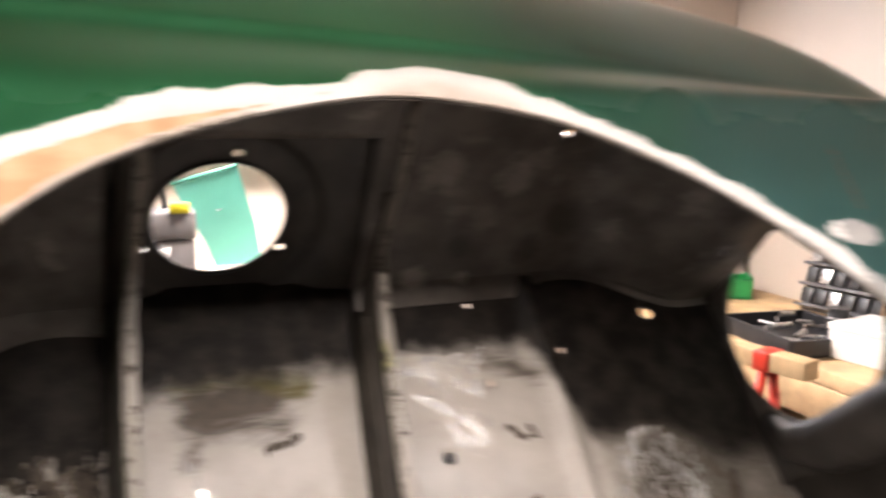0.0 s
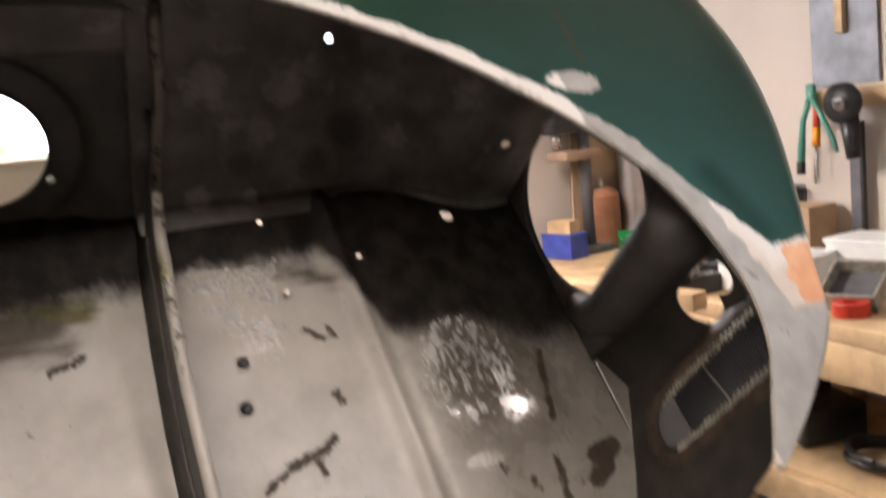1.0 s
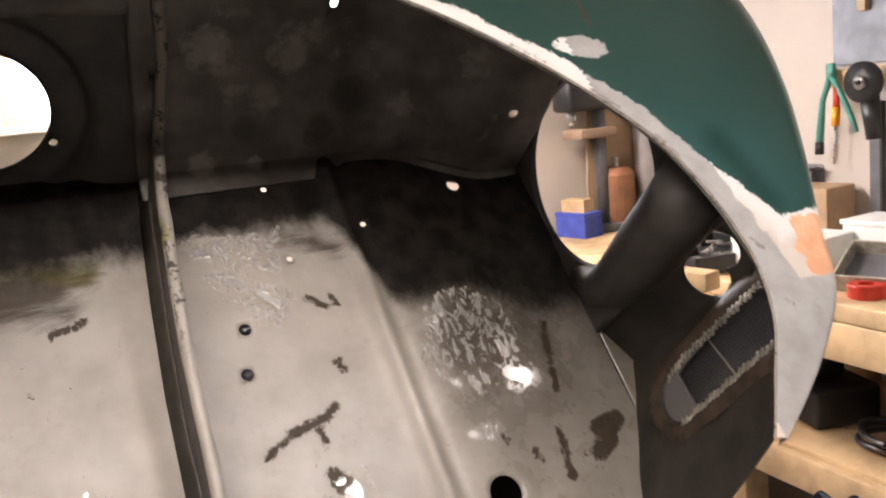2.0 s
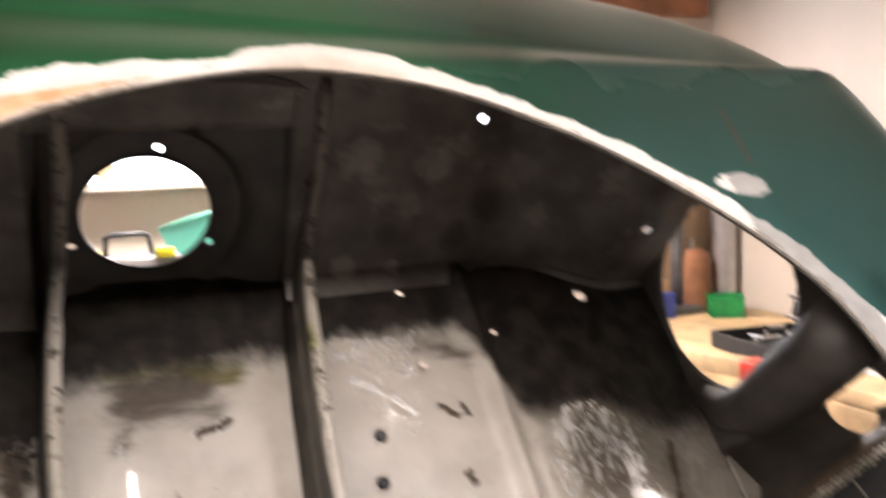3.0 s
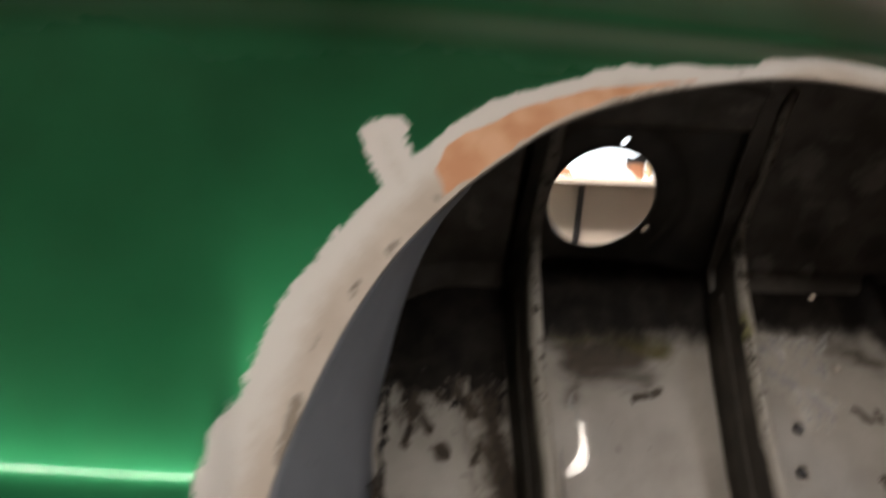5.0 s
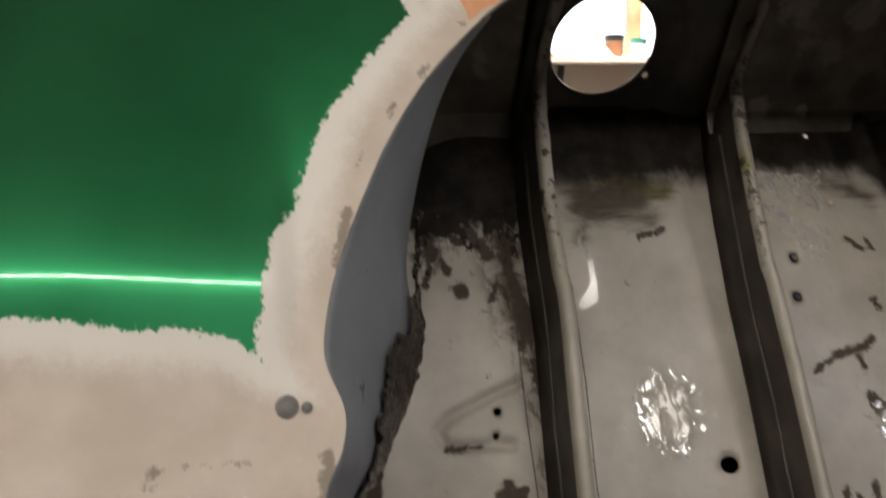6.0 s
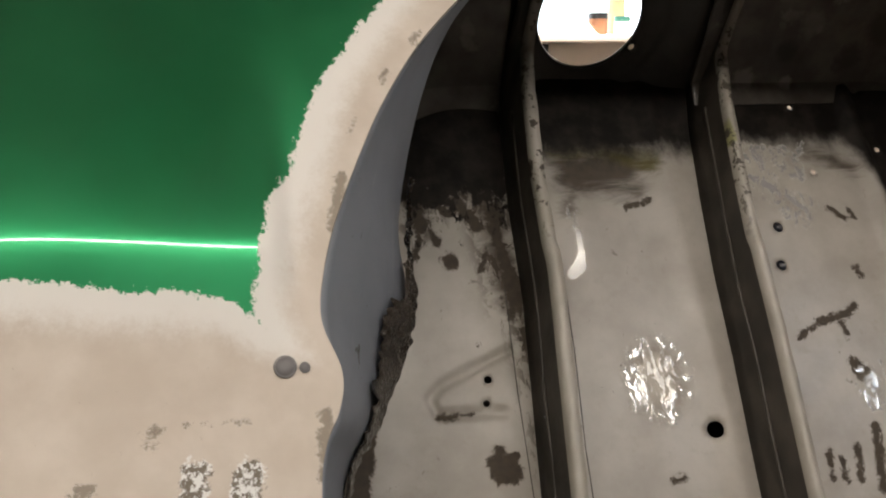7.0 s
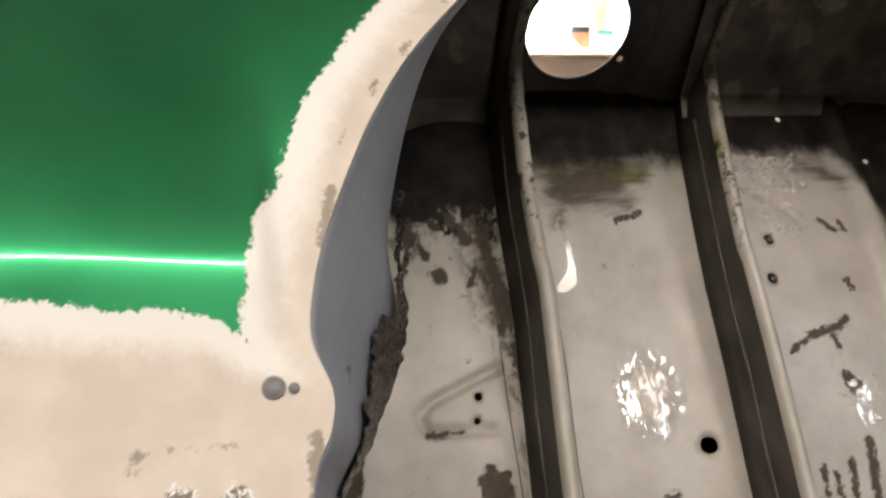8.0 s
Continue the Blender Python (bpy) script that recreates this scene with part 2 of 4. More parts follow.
def make_grey():
    """Blue-grey primer with brushed streaks and a few dark nicks."""
    m = Mat("blue_grey_primer", 0.5)
    c = m.mix(m.ramp(m.noise(22, 5), 0.3, 0.7), (0.172, 0.186, 0.218), (0.205, 0.220, 0.255))
    c = m.mix(m.ramp(m.noise(60, 4, 0.6, (1, 1, 0.15)), 0.62, 0.70, 0.0, 0.35), c, (0.27, 0.28, 0.30))
    nick = m.calc("MULTIPLY", m.ramp(m.noise(110, 5, 0.7, (1, 1, 0.4), 0.6), 0.66, 0.69), m.ramp(m.axis(2), 0.02, 0.10, 1.0, 0.15))
    m.put("Base Color", m.mix(nick, c, (0.045, 0.036, 0.028)))
    m.bump(m.noise(120, 4), 0.15, 0.001)
    return m.m


GREY = make_grey()
# paler than the skin: the edge's reflected light is in this colour
EDGEPAINT = plain("light_catching_green_edge", (0.16, 0.26, 0.22), 0.28, 0.3, vary=0.3, scale=30)
ROOF = make_roof()


def make_strip():
    """The flanges' folded edges: beige primer, chipped dark, darker towards their upper ends."""
    m = Mat("chipped_flange_edge", 0.45)
    c = m.mix(m.ramp(m.noise(20, 5), 0.3, 0.7), (0.36, 0.33, 0.28), (0.46, 0.42, 0.37))
    c = m.mix(m.ramp(m.calc("ADD", m.attr("olive"), m.calc("MULTIPLY", m.calc("SUBTRACT", m.noise(60, 4), 0.5), 0.01)), 0.0, 0.004, 0.0, 0.8), c, (0.26, 0.25, 0.08))
    upper_dark = m.ramp(m.calc("ADD", m.axis(2), m.calc("MULTIPLY", m.calc("SUBTRACT", m.noise(50, 6, 0.7), 0.5), 0.10)), 0.235, 0.31, 0.0, 0.55)
    c = m.mix(upper_dark, c, (0.075, 0.065, 0.055))
    chip = m.calc("MULTIPLY", m.ramp(m.noise(85, 6, 0.7), 0.555, 0.595), m.ramp(m.axis(2), 0.12, 0.20))
    c = m.mix(chip, c, (0.06, 0.048, 0.035))
    m.put("Base Color", c)
    m.bump(m.noise(90, 5), 0.25, 0.001)
    return m.m


STRIP = make_strip()
FLANGE = plain("flange_primer", (0.36, 0.33, 0.27), 0.5, vary=0.35, scale=45)
WALL = plain("cream_wall_paint", (0.54, 0.475, 0.415), 0.8, vary=0.06, scale=3)
CEIL = plain("ceiling_board", (0.45, 0.38, 0.32), 0.8, vary=0.1, scale=3)
CONCRETE = plain("concrete", (0.30, 0.28, 0.26), 0.8, vary=0.25, scale=5)
WOOD = plain("pine_wood", (0.55, 0.38, 0.21), 0.6, vary=0.3, scale=9)
WOOD2 = plain("rough_sawn_timber", (0.33, 0.22, 0.15), 0.75, vary=0.3, scale=7)
GALV = plain("galvanised_steel", (0.20, 0.205, 0.22), 0.55, 0.4, vary=0.35, scale=14)
TEALGRIP = plain("green_grip", (0.06, 0.26, 0.20), 0.5, vary=0.2)
DGREY2 = plain("mid_grey_plastic", (0.17, 0.16, 0.16), 0.5, vary=0.1)
BAG = plain("black_bin_liner", (0.015, 0.015, 0.02), 0.22, vary=0.2)
DARKWOOD = plain("brown_wood", (0.28, 0.12, 0.06), 0.6, vary=0.3, scale=9)
BLACK = plain("black_plastic", (0.02, 0.02, 0.022), 0.4)
STEEL = plain("bright_steel", (0.55, 0.55, 0.55), 0.3, 1.0)
PLY = plain("tan_plywood", (0.44, 0.32, 0.21), 0.7, vary=0.12, scale=8)
DULLSTEEL = plain("dull_sheet_metal", (0.56, 0.54, 0.55), 0.38, 0.85, vary=0.12)
RED = plain("red_paint", (0.55, 0.04, 0.02), 0.4)
GREENBOX = plain("green_plastic", (0.01, 0.22, 0.06), 0.4)
TEAL = plain("teal_paint", (0.12, 0.48, 0.40), 0.5, vary=0.1, scale=4)
WHITE = plain("white_plastic", (0.75, 0.75, 0.73), 0.5, vary=0.05)
DGREY = plain("grey_plastic", (0.12, 0.12, 0.13), 0.5)
YELLOW = plain("yellow_plastic", (0.75, 0.65, 0.03), 0.4)
ORANGE = plain("orange_handle", (0.8, 0.3, 0.02), 0.4)
BLUE = plain("blue_plastic", (0.05, 0.08, 0.4), 0.4)
CARD = plain("brown_cardboard", (0.42, 0.28, 0.17), 0.8, vary=0.12)


def glow(name, colour, strength):
    m = Mat(name, 0.5, 0, colour)
    m.put("Emission Color", colour)
    m.put("Emission Strength", strength)
    return m.m


LAMP = glow("lamp_diffuser", (1.0, 0.94, 0.85), 28)
SKYPANE = glow("roof_light_sky", (0.72, 0.84, 1.0), 11)
DAY = glow("bright_daylight", (0.86, 0.94, 1.0), 6)

# ---- mesh helpers ----


def link(name, bm, material, parent=None, smooth=True):
    me = bpy.data.meshes.new(name)
    bm.to_mesh(me)
    bm.free()
    for mt in material if isinstance(material, (list, tuple)) else [material]:
        me.materials.append(mt)
    if smooth:
        me.polygons.foreach_set("use_smooth", [True] * len(me.polygons))
    ob = new(name, me)
    if parent:
        ob.parent = parent
    return ob


def part(name, bm, material, parent, label="", smooth=True):
    ob = link(name, bm, material, parent, smooth)
    return tagged(ob, label) if label else ob


def thing(name, m, label, category, group="", kind=""):
    e = new(name)
    e.matrix_world = m
    e.empty_display_size = 0.1
    return tagged(e, label, category, group, kind)


def box(sx, sy, sz, at=(0, 0, 0), bevel=0.0, bm=None, rot=(0, 0, 0)):
    bm = bm or bmesh.new()
    made = bmesh.ops.create_cube(bm, size=1.0, matrix=pose(*at, *rot) @ Matrix.Diagonal((sx, sy, sz, 1)))
    if bevel:
        edges = list({e for v in made["verts"] for e in v.link_edges})
        bmesh.ops.bevel(bm, geom=edges, offset=bevel, segments=2, affect="EDGES", profile=0.5)
    return bm


def tube(points, radius, sides=12, bm=None, closed=False):
    """A round bar along points; radius may be one number or one a point."""
    bm = bm or bmesh.new()
    pts = [Vector(p) for p in points]
    radii = radius if isinstance(radius, (list, tuple)) else [radius] * len(pts)
    rings = []
    up = Vector((0.3, 0.2, 1)).normalized()
    for i, p in enumerate(pts):
        a, b = pts[max(0, i - 1)], pts[min(len(pts) - 1, i + 1)]
        d = (b - a).normalized()
        u = d.cross(up).normalized()
        w = d.cross(u)
        rings.append([bm.verts.new(p + radii[i] * (math.cos(2 * math.pi * k / sides) * u + math.sin(2 * math.pi * k / sides) * w)) for k in range(sides)])
    for r0, r1 in zip(rings, rings[1:]):
        for k in range(sides):
            bm.faces.new((r0[k], r0[(k + 1) % sides], r1[(k + 1) % sides], r1[k]))
    bm.faces.new(rings[0][::-1])
    bm.faces.new(rings[-1])
    return bm


def lathe(profile, at=(0, 0, 0), steps=24, bm=None, m=None):
    """Turns (radius, height) pairs round the z axis."""
    bm = bm or bmesh.new()
    m = m or Matrix.Translation(at)
    rings = []
    for r, h in profile:
        rings.append([bm.verts.new(m @ Vector((r * math.cos(2 * math.pi * k / steps), r * math.sin(2 * math.pi * k / steps), h))) for k in range(steps)])
    for r0, r1 in zip(rings, rings[1:]):
        for k in range(steps):
            bm.faces.new((r0[k], r0[(k + 1) % steps], r1[(k + 1) % steps], r1[k]))
    return bm


def sheet(fn, nu, nv, bm=None, thick=0.0):
    """A grid over u, v in 0..1 through fn(u, v); thick adds a back face along the grid's normal."""
    bm = bm or bmesh.new()
    g = [[bm.verts.new(fn(i / nu, j / nv)) for j in range(nv + 1)] for i in range(nu + 1)]
    for i in range(nu):
        for j in range(nv):
            bm.faces.new((g[i][j], g[i + 1][j], g[i + 1][j + 1], g[i][j + 1]))
    if thick:
        thicken(bm, thick)
    return bm


def thicken(bm, thick):
    bmesh.ops.remove_doubles(bm, verts=bm.verts, dist=0.0002)
    bmesh.ops.dissolve_degenerate(bm, edges=bm.edges, dist=0.0002)
    bm.normal_update()
    back = {}
    rim = [e for e in bm.edges if e.is_boundary]
    faces = list(bm.faces)
    for v in list(bm.verts):
        back[v] = bm.verts.new(v.co - v.normal * thick)
        for layer in bm.verts.layers.float.values():
            back[v][layer] = v[layer]
    for f in faces:
        bm.faces.new([back[v] for v in reversed(f.verts)])
    for e in rim:
        a, b = e.verts
        loop = e.link_faces[0]
        vs = list(loop.verts)
        if vs[(vs.index(a) + 1) % len(vs)] is b:
            a, b = b, a
        bm.faces.new((a, b, back[b], back[a]))


def punch(bm, centre, radius, normal=None):
    """Cuts a round hole into a fine sheet and rounds its rim."""
    c = Vector(centre)
    near = [v for v in bm.verts if (v.co - c).length < radius * 3 + 0.02]
    if not near:
        return
    v0 = min(near, key=lambda v: (v.co - c).length)
    bm.normal_update()
    n = Vector(normal).normalized() if normal else v0.normal.copy()
    c = c + n * (v0.co - c).dot(n)

    def flat(v):
        d = v.co - c
        return d - n * d.dot(n)

    gone = [v for v in near if flat(v).length < radius and abs((v.co - c).dot(n)) < radius + 0.02]
    if not gone:
        gone = [v0]
    rim = {w for v in gone for f in v.link_faces for w in f.verts} - set(gone)
    bmesh.ops.delete(bm, geom=gone, context="VERTS")
    for v in rim:
        if v.is_valid:
            d = flat(v)
            v.co -= d - d.normalized() * radius


def lerp(a, b, f):
    return a + (b - a) * f


def along(points, f):
    """The point at share f of a polyline of tuples (smooth between its points)."""
    n = len(points) - 1
    i = min(int(f * n), n - 1)
    u = f * n - i
    p0, p1, p2, p3 = (np.array(points[min(max(k, 0), n)], float) for k in (i - 1, i, i + 1, i + 2))
    return 0.5 * (2 * p1 + (p2 - p0) * u + (2 * p0 - 5 * p1 + 4 * p2 - p3) * u * u + (3 * p1 - p0 - 3 * p2 + p3) * u**3)


def step(x, a, b):
    f = min(1.0, max(0.0, (x - a) / (b - a)))
    return f * f * (3 - 2 * f)


def table(x, rows):
    return float(np.interp(x, [r[0] for r in rows], [r[1] for r in rows]))


# ---- the car: x to its nose, y inwards, z up, rolled on its long axis ----
CAR = pose(0.0662, 0.3898, 1.3098, -36.4, 0, 4.2)
car = thing("car", CAR, "stripped green car body rolled sideways, bare primer round its wheel arch", "car")

# wheel arch edge (x, z) and, for each, the skin's far edge (x, girth)
ARCH = [
    (-0.386, -0.30, -1.0, -0.30), (-0.385, -0.15, -1.0, -0.15), (-0.383, -0.075, -1.0, -0.09), (-0.379, -0.05, -1.0, -0.06),
    (-0.371, -0.032, -1.0, -0.03), (-0.369, -0.014, -1.0, -0.005), (-0.377, 0.012, -1.0, 0.03), (-0.374, 0.038, -1.0, 0.07),
    (-0.366, 0.066, -1.0, 0.12), (-0.350, 0.105, -1.0, 0.20), (-0.333, 0.140, -1.0, 0.30), (-0.309, 0.178, -1.0, 0.42),
    (-0.279, 0.213, -1.0, 0.58), (-0.250, 0.241, -0.90, 0.70), (-0.198, 0.281, -0.65, 0.71), (-0.138, 0.308, -0.38, 0.71),
    (-0.063, 0.328, -0.15, 0.70), (-0.002, 0.334, 0.02, 0.69), (0.065, 0.325, 0.16, 0.675), (0.119, 0.308, 0.28, 0.65),
    (0.180, 0.276, 0.40, 0.61), (0.218, 0.251, 0.49, 0.555), (0.256, 0.220, 0.56, 0.47), (0.296, 0.181, 0.597, 0.38),
    (0.331, 0.135, 0.600, 0.30), (0.348, 0.094, 0.572, 0.21), (0.356, 0.052, 0.522, 0.122), (0.355, 0.021, 0.480, 0.058),
    (0.342, -0.017, 0.450, 0.00), (0.318, -0.050, 0.393, -0.048), (0.293, -0.082, 0.305, -0.086),
]


def lip(f):
    p = along([(a[0], a[1]) for a in ARCH], f)
    return float(p[0]), float(p[1])


LIPS = [lip(i / 400) for i in range(401)]


def lip_z(x):
    """Height of the arch's edge over x, for its upper part."""
    up = [(a, b) for a, b in LIPS if b > 0.02]
    return float(np.interp(x, [a for a, b in up], [b for a, b in up]))


def skin(x, v, s=0.0):
    """The outer skin over the side view: girth v runs up the side and over the shoulder crease."""
    zr = 0.397 - 0.07 * x - 0.05 * x * x
    y = 0.02 * step(v, 0.337, zr) - 0.022 * step(-x, 0.36, 0.52) * step(-v, -0.30, -0.05)
    d = v - 0.050 + 0.010 * (x + 0.41)
    y += (0.16 if d < 0 else 0.06) * (math.sqrt(d * d + 0.004**2) - 0.004 - (0.046 if d < 0 else 0.1227)) * math.exp(-((d / 0.10) ** 2)) * step(-x, 0.386, 0.402)
    y -= 0.0024 * (math.exp(-(((v - zr) / 0.008) ** 2)) if v < zr else 1.0) * step(-x, -0.20, 0.0)
    z = v
    if v > zr:
        d, z = v - zr, zr
        n = 12
        for k in range(n):
            a = radians(12 + 40 * (d * (k + 0.5) / n) / 0.30)
            y += math.sin(a) * d / n
            z += math.cos(a) * d / n
    if x > 0.2:
        y += 0.080 * step(x, 0.2, 0.56) * step(s, 0.55, 1.0) ** 1.5 + 0.02 * step(x, 0.3, 0.42) * step(-v, 0.0, 0.09)
    return Vector((x, y, z))


BAND = [(-60, 0.05), (-15, 0.05), (5, 0.05), (12, 0.03), (16, 0.019), (30, 0.015), (60, 0.011), (76, 0.012), (80, 0.026), (88, 0.030), (94, 0.024),
        (98, 0.010), (104, 0.014), (112, 0.026), (120, 0.030), (127, 0.036), (134, 0.040), (139, 0.036), (146, 0.036), (155, 0.038), (165, 0.034), (180, 0.032), (220, 0.04)]
FILLER = [(-20, 0.0), (100, 0.0), (108, 0.003), (118, 0.012), (128, 0.020), (136, 0.026), (139, 0.018), (142, 0.0), (220, 0.0)]


SPOTS = [(-0.308, 0.187, -0.312, 0.180, 0.0035), (-0.330, 0.160, -0.333, 0.154, 0.003),
         (-0.361, 0.092, -0.367, 0.062, 0.0045), (-0.378, -0.036, -0.380, -0.064, 0.0050), (-0.484, -0.063, -0.482, -0.062, 0.0050), (-0.458, -0.046, -0.455, -0.043, 0.0025),
         (-0.441, -0.036, -0.431, -0.036, 0.0012), (-0.283, 0.2185, -0.281, 0.2195, 0.0032), (-0.062, 0.3335, -0.058, 0.3345, 0.0022), (-0.350, 0.128, -0.354, 0.120, 0.002),
         (0.331, 0.292, 0.330, 0.240, 0.0042), (0.362, 0.043, 0.368, 0.036, 0.0025), (0.362, -0.004, 0.365, -0.010, 0.0022), (0.384, -0.014, 0.386, -0.018, 0.0020), (-0.458, -0.040, -0.452, -0.038, 0.003), (-0.424, -0.036, -0.415, -0.036, 0.002), (0.250, 0.2275, 0.272, 0.2085, 0.0022), (0.298, 0.181, 0.314, 0.163, 0.0026), (0.333, 0.136, 0.342, 0.116, 0.0022),
         (-0.165, 0.300, -0.100, 0.320, 0.0022), (-0.02, 0.3355, 0.01, 0.3355, 0.0012), (0.15, 0.294, 0.19, 0.272, 0.0016)]
SCUFFS = [(-0.443, -0.085, -0.437, -0.058, 0.007), (-0.420, -0.085, -0.414, -0.060, 0.008)]
SMEARS = [(0.385, 0.122, 0.398, 0.072, 0.014), (0.16, 0.40, 0.30, 0.365, 0.010), (0.30, 0.365, 0.40, 0.34, 0.012)]


def capsules(x, z, rows):
    """Depth of a point inside the nearest of some round-ended strokes (x0, z0, x1, z1, radius)."""
    best = -0.05
    for x0, z0, x1, z1, r in rows:
        dx, dz = x1 - x0, z1 - z0
        f = min(1.0, max(0.0, ((x - x0) * dx + (z - z0) * dz) / (dx * dx + dz * dz)))
        best = max(best, r - math.hypot(x - x0 - f * dx, z - z0 - f * dz))
    return best


def make_fender():
    bm = bmesh.new()
    bare, fill, grey = (bm.verts.layers.float.new(n) for n in ("bare", "filler", "greyed"))
    marks = [(bm.verts.layers.float.new(n), rows_) for n, rows_ in (("spot", SPOTS), ("smear", SMEARS), ("scuff", SCUFFS))]
    nu, nv = 420, 100
    rows = []
    far = [(a[2], a[3]) for a in ARCH]
    for i in range(nu + 1):
        f = i / nu
        lx, lz = lip(f)
        ox, oz = along(far, f)
        row = []
        for j in range(nv + 1):
            s = (j / nv) ** 1.6
            x, v = lerp(lx, ox, s), lerp(lz, oz, s)
            vert = bm.verts.new(skin(x, v, s))
            d = math.hypot(x - lx, v - lz)
            phi = math.degrees(math.atan2(lz, lx)) % 360
            phi = phi - 360 if phi > 300 else phi
            b = table(phi, BAND) - d
            if x < -0.36:
                b = max(b, 0.024 + 0.012 * step(-x, 0.43, 0.40) * -1 + 0.008 * step(-x, 0.45, 0.53) - v)
            if x > 0.28:
                b = max(b, 0.056 - v)
            b = max(b, 0.013 - 0.013 * math.hypot((x - 0.312 + 0.3 * (v - 0.221)) / 0.022, (v - 0.221) / 0.010))
            b = max(b, capsules(x, v, ((-0.302, 0.228, -0.313, 0.262, 0.014), (-0.313, 0.262, -0.306, 0.270, 0.010))))
            vert[bare] = b
            for layer, caps in marks:
                vert[layer] = capsules(x, v, caps)
            vert[fill] = max(table(phi, FILLER) - abs(d - 0.003 - 0.5 * table(phi, FILLER)) * 1.6 - 0.002 if 100 < phi < 143 else -1, 0.02 - 0.02 * math.hypot((x - 0.425) / 0.03, (v - 0.022) / 0.035))
            vert[grey] = -0.03 if x < 0.3 else max(0.010 - v, 0.385 - x - 0.2 * max(0, v - 0.02)) 
            row.append(vert)
        rows.append(row)
    for i in range(nu):
        for j in range(nv):
            bm.faces.new((rows[i][j], rows[i + 1][j], rows[i + 1][j + 1], rows[i][j + 1]))
    # the edge folds inwards
    last = [r[0] for r in rows]
    for dy in (0.0012, 0.0018):
        nxt = []
        for i, v in enumerate(last):
            w = bm.verts.new(v.co + Vector((0, dy, 0)))
            w[bare], w[fill], w[grey] = 0.02, -1, -0.03
            nxt.append(w)
        for i in range(nu):
            bm.faces.new((last[i + 1], last[i], nxt[i], nxt[i + 1]))
        last = nxt
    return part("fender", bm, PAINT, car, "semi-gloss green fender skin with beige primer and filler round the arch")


make_fender()
NOSE = [skin(*(float(c) for c in along([(a[2], a[3]) for a in ARCH], f)), 1.0) for f in np.linspace(0.745, 0.985, 60)]
# tube added along the front edge to carry its bright reflected rim
part("rolled_edge", tube([p + Vector((-0.001, 0.002, 0)) for p in NOSE], 0.0032, 10), EDGEPAINT, car, "rolled front edge of the fender, its gleam put in as pale green")


for x, v, r in ((-0.396, -0.011, 0.0056), (-0.3868, -0.012, 0.0027)):
    p = skin(x, v)
    part("grommet", lathe([(0.0, 0.0010), (r * 0.8, 0.0012), (r * 0.86, 0.0003), (r * 0.93, 0.0014), (r, 0.0006), (r, -0.001)], m=pose(p.x, p.y, p.z, 90, 0, 0), steps=20), DGREY2, car, "small grey grommet in the primed skin")


# roof of the wheel well, from the arch's fold to the inner wing
def roof_drop(x):
    return 0.088 * step(x, 0.24, 0.385) + 0.06 * step(-x, 0.22, 0.34)


def roof(x, w):
    lz = lip_z(x)
    h = roof_drop(x)
    prof = [(0.004, lz), (0.012, lerp(lz, 0.39 - h, 0.4)), (0.036, 0.392 - h), (0.09, 0.414 - h), (0.17, 0.388 - h), (0.262, 0.338 - h * 0.55), (0.270, 0.333 - h * 0.5), (0.2765 if x > 0 else 0.289, 0.312 - h * 0.4)]
    y, z = (float(c) for c in along(prof, w))
    z = max(z, lz if w < 0.3 else -9)
    return Vector((x, max(y, skin(x, z).y + 0.003), z))


def front_roof(u, w):
    """Over the strut column the roof stops at the tower."""
    return roof(lerp(-0.172, 0.036, u), w * 0.52)


def roof_sheet(x0, x1, nu, nw, holes=()):
    bm = sheet(lambda u, w: roof(lerp(x0, x1, u), w), nu, nw)
    for c, r in holes:
        punch(bm, c, r)
    thicken(bm, 0.0012)
    part("well_roof", bm, ROOF, car, "black undersealed roof of the wheel well with rubbed patches")


roof_sheet(0.034, 0.415, 120, 110, (((0.211, 0.137, 0.408), 0.0042), ((0.375, 0.183, 0.293), 0.005), ((0.051, 0.192, 0.386), 0.003)))
roof_sheet(-0.40, -0.170, 60, 50)
bm = sheet(front_roof, 50, 40, thick=0.0012)
part("well_roof", bm, ROOF, car, "black undersealed roof of the wheel well with rubbed patches")

RIB1 = [(-0.30, -0.210), (-0.06, -0.187), (0.036, -0.179), (0.117, -0.172), (0.213, -0.170), (0.30, -0.163), (0.39, -0.150)]
RIB2 = [(-0.30, -0.003), (-0.078, 0.009), (0.048, 0.018), (0.132, 0.022), (0.212, 0.029), (0.286, 0.037), (0.34, 0.046), (0.387, 0.056), (0.41, 0.052)]

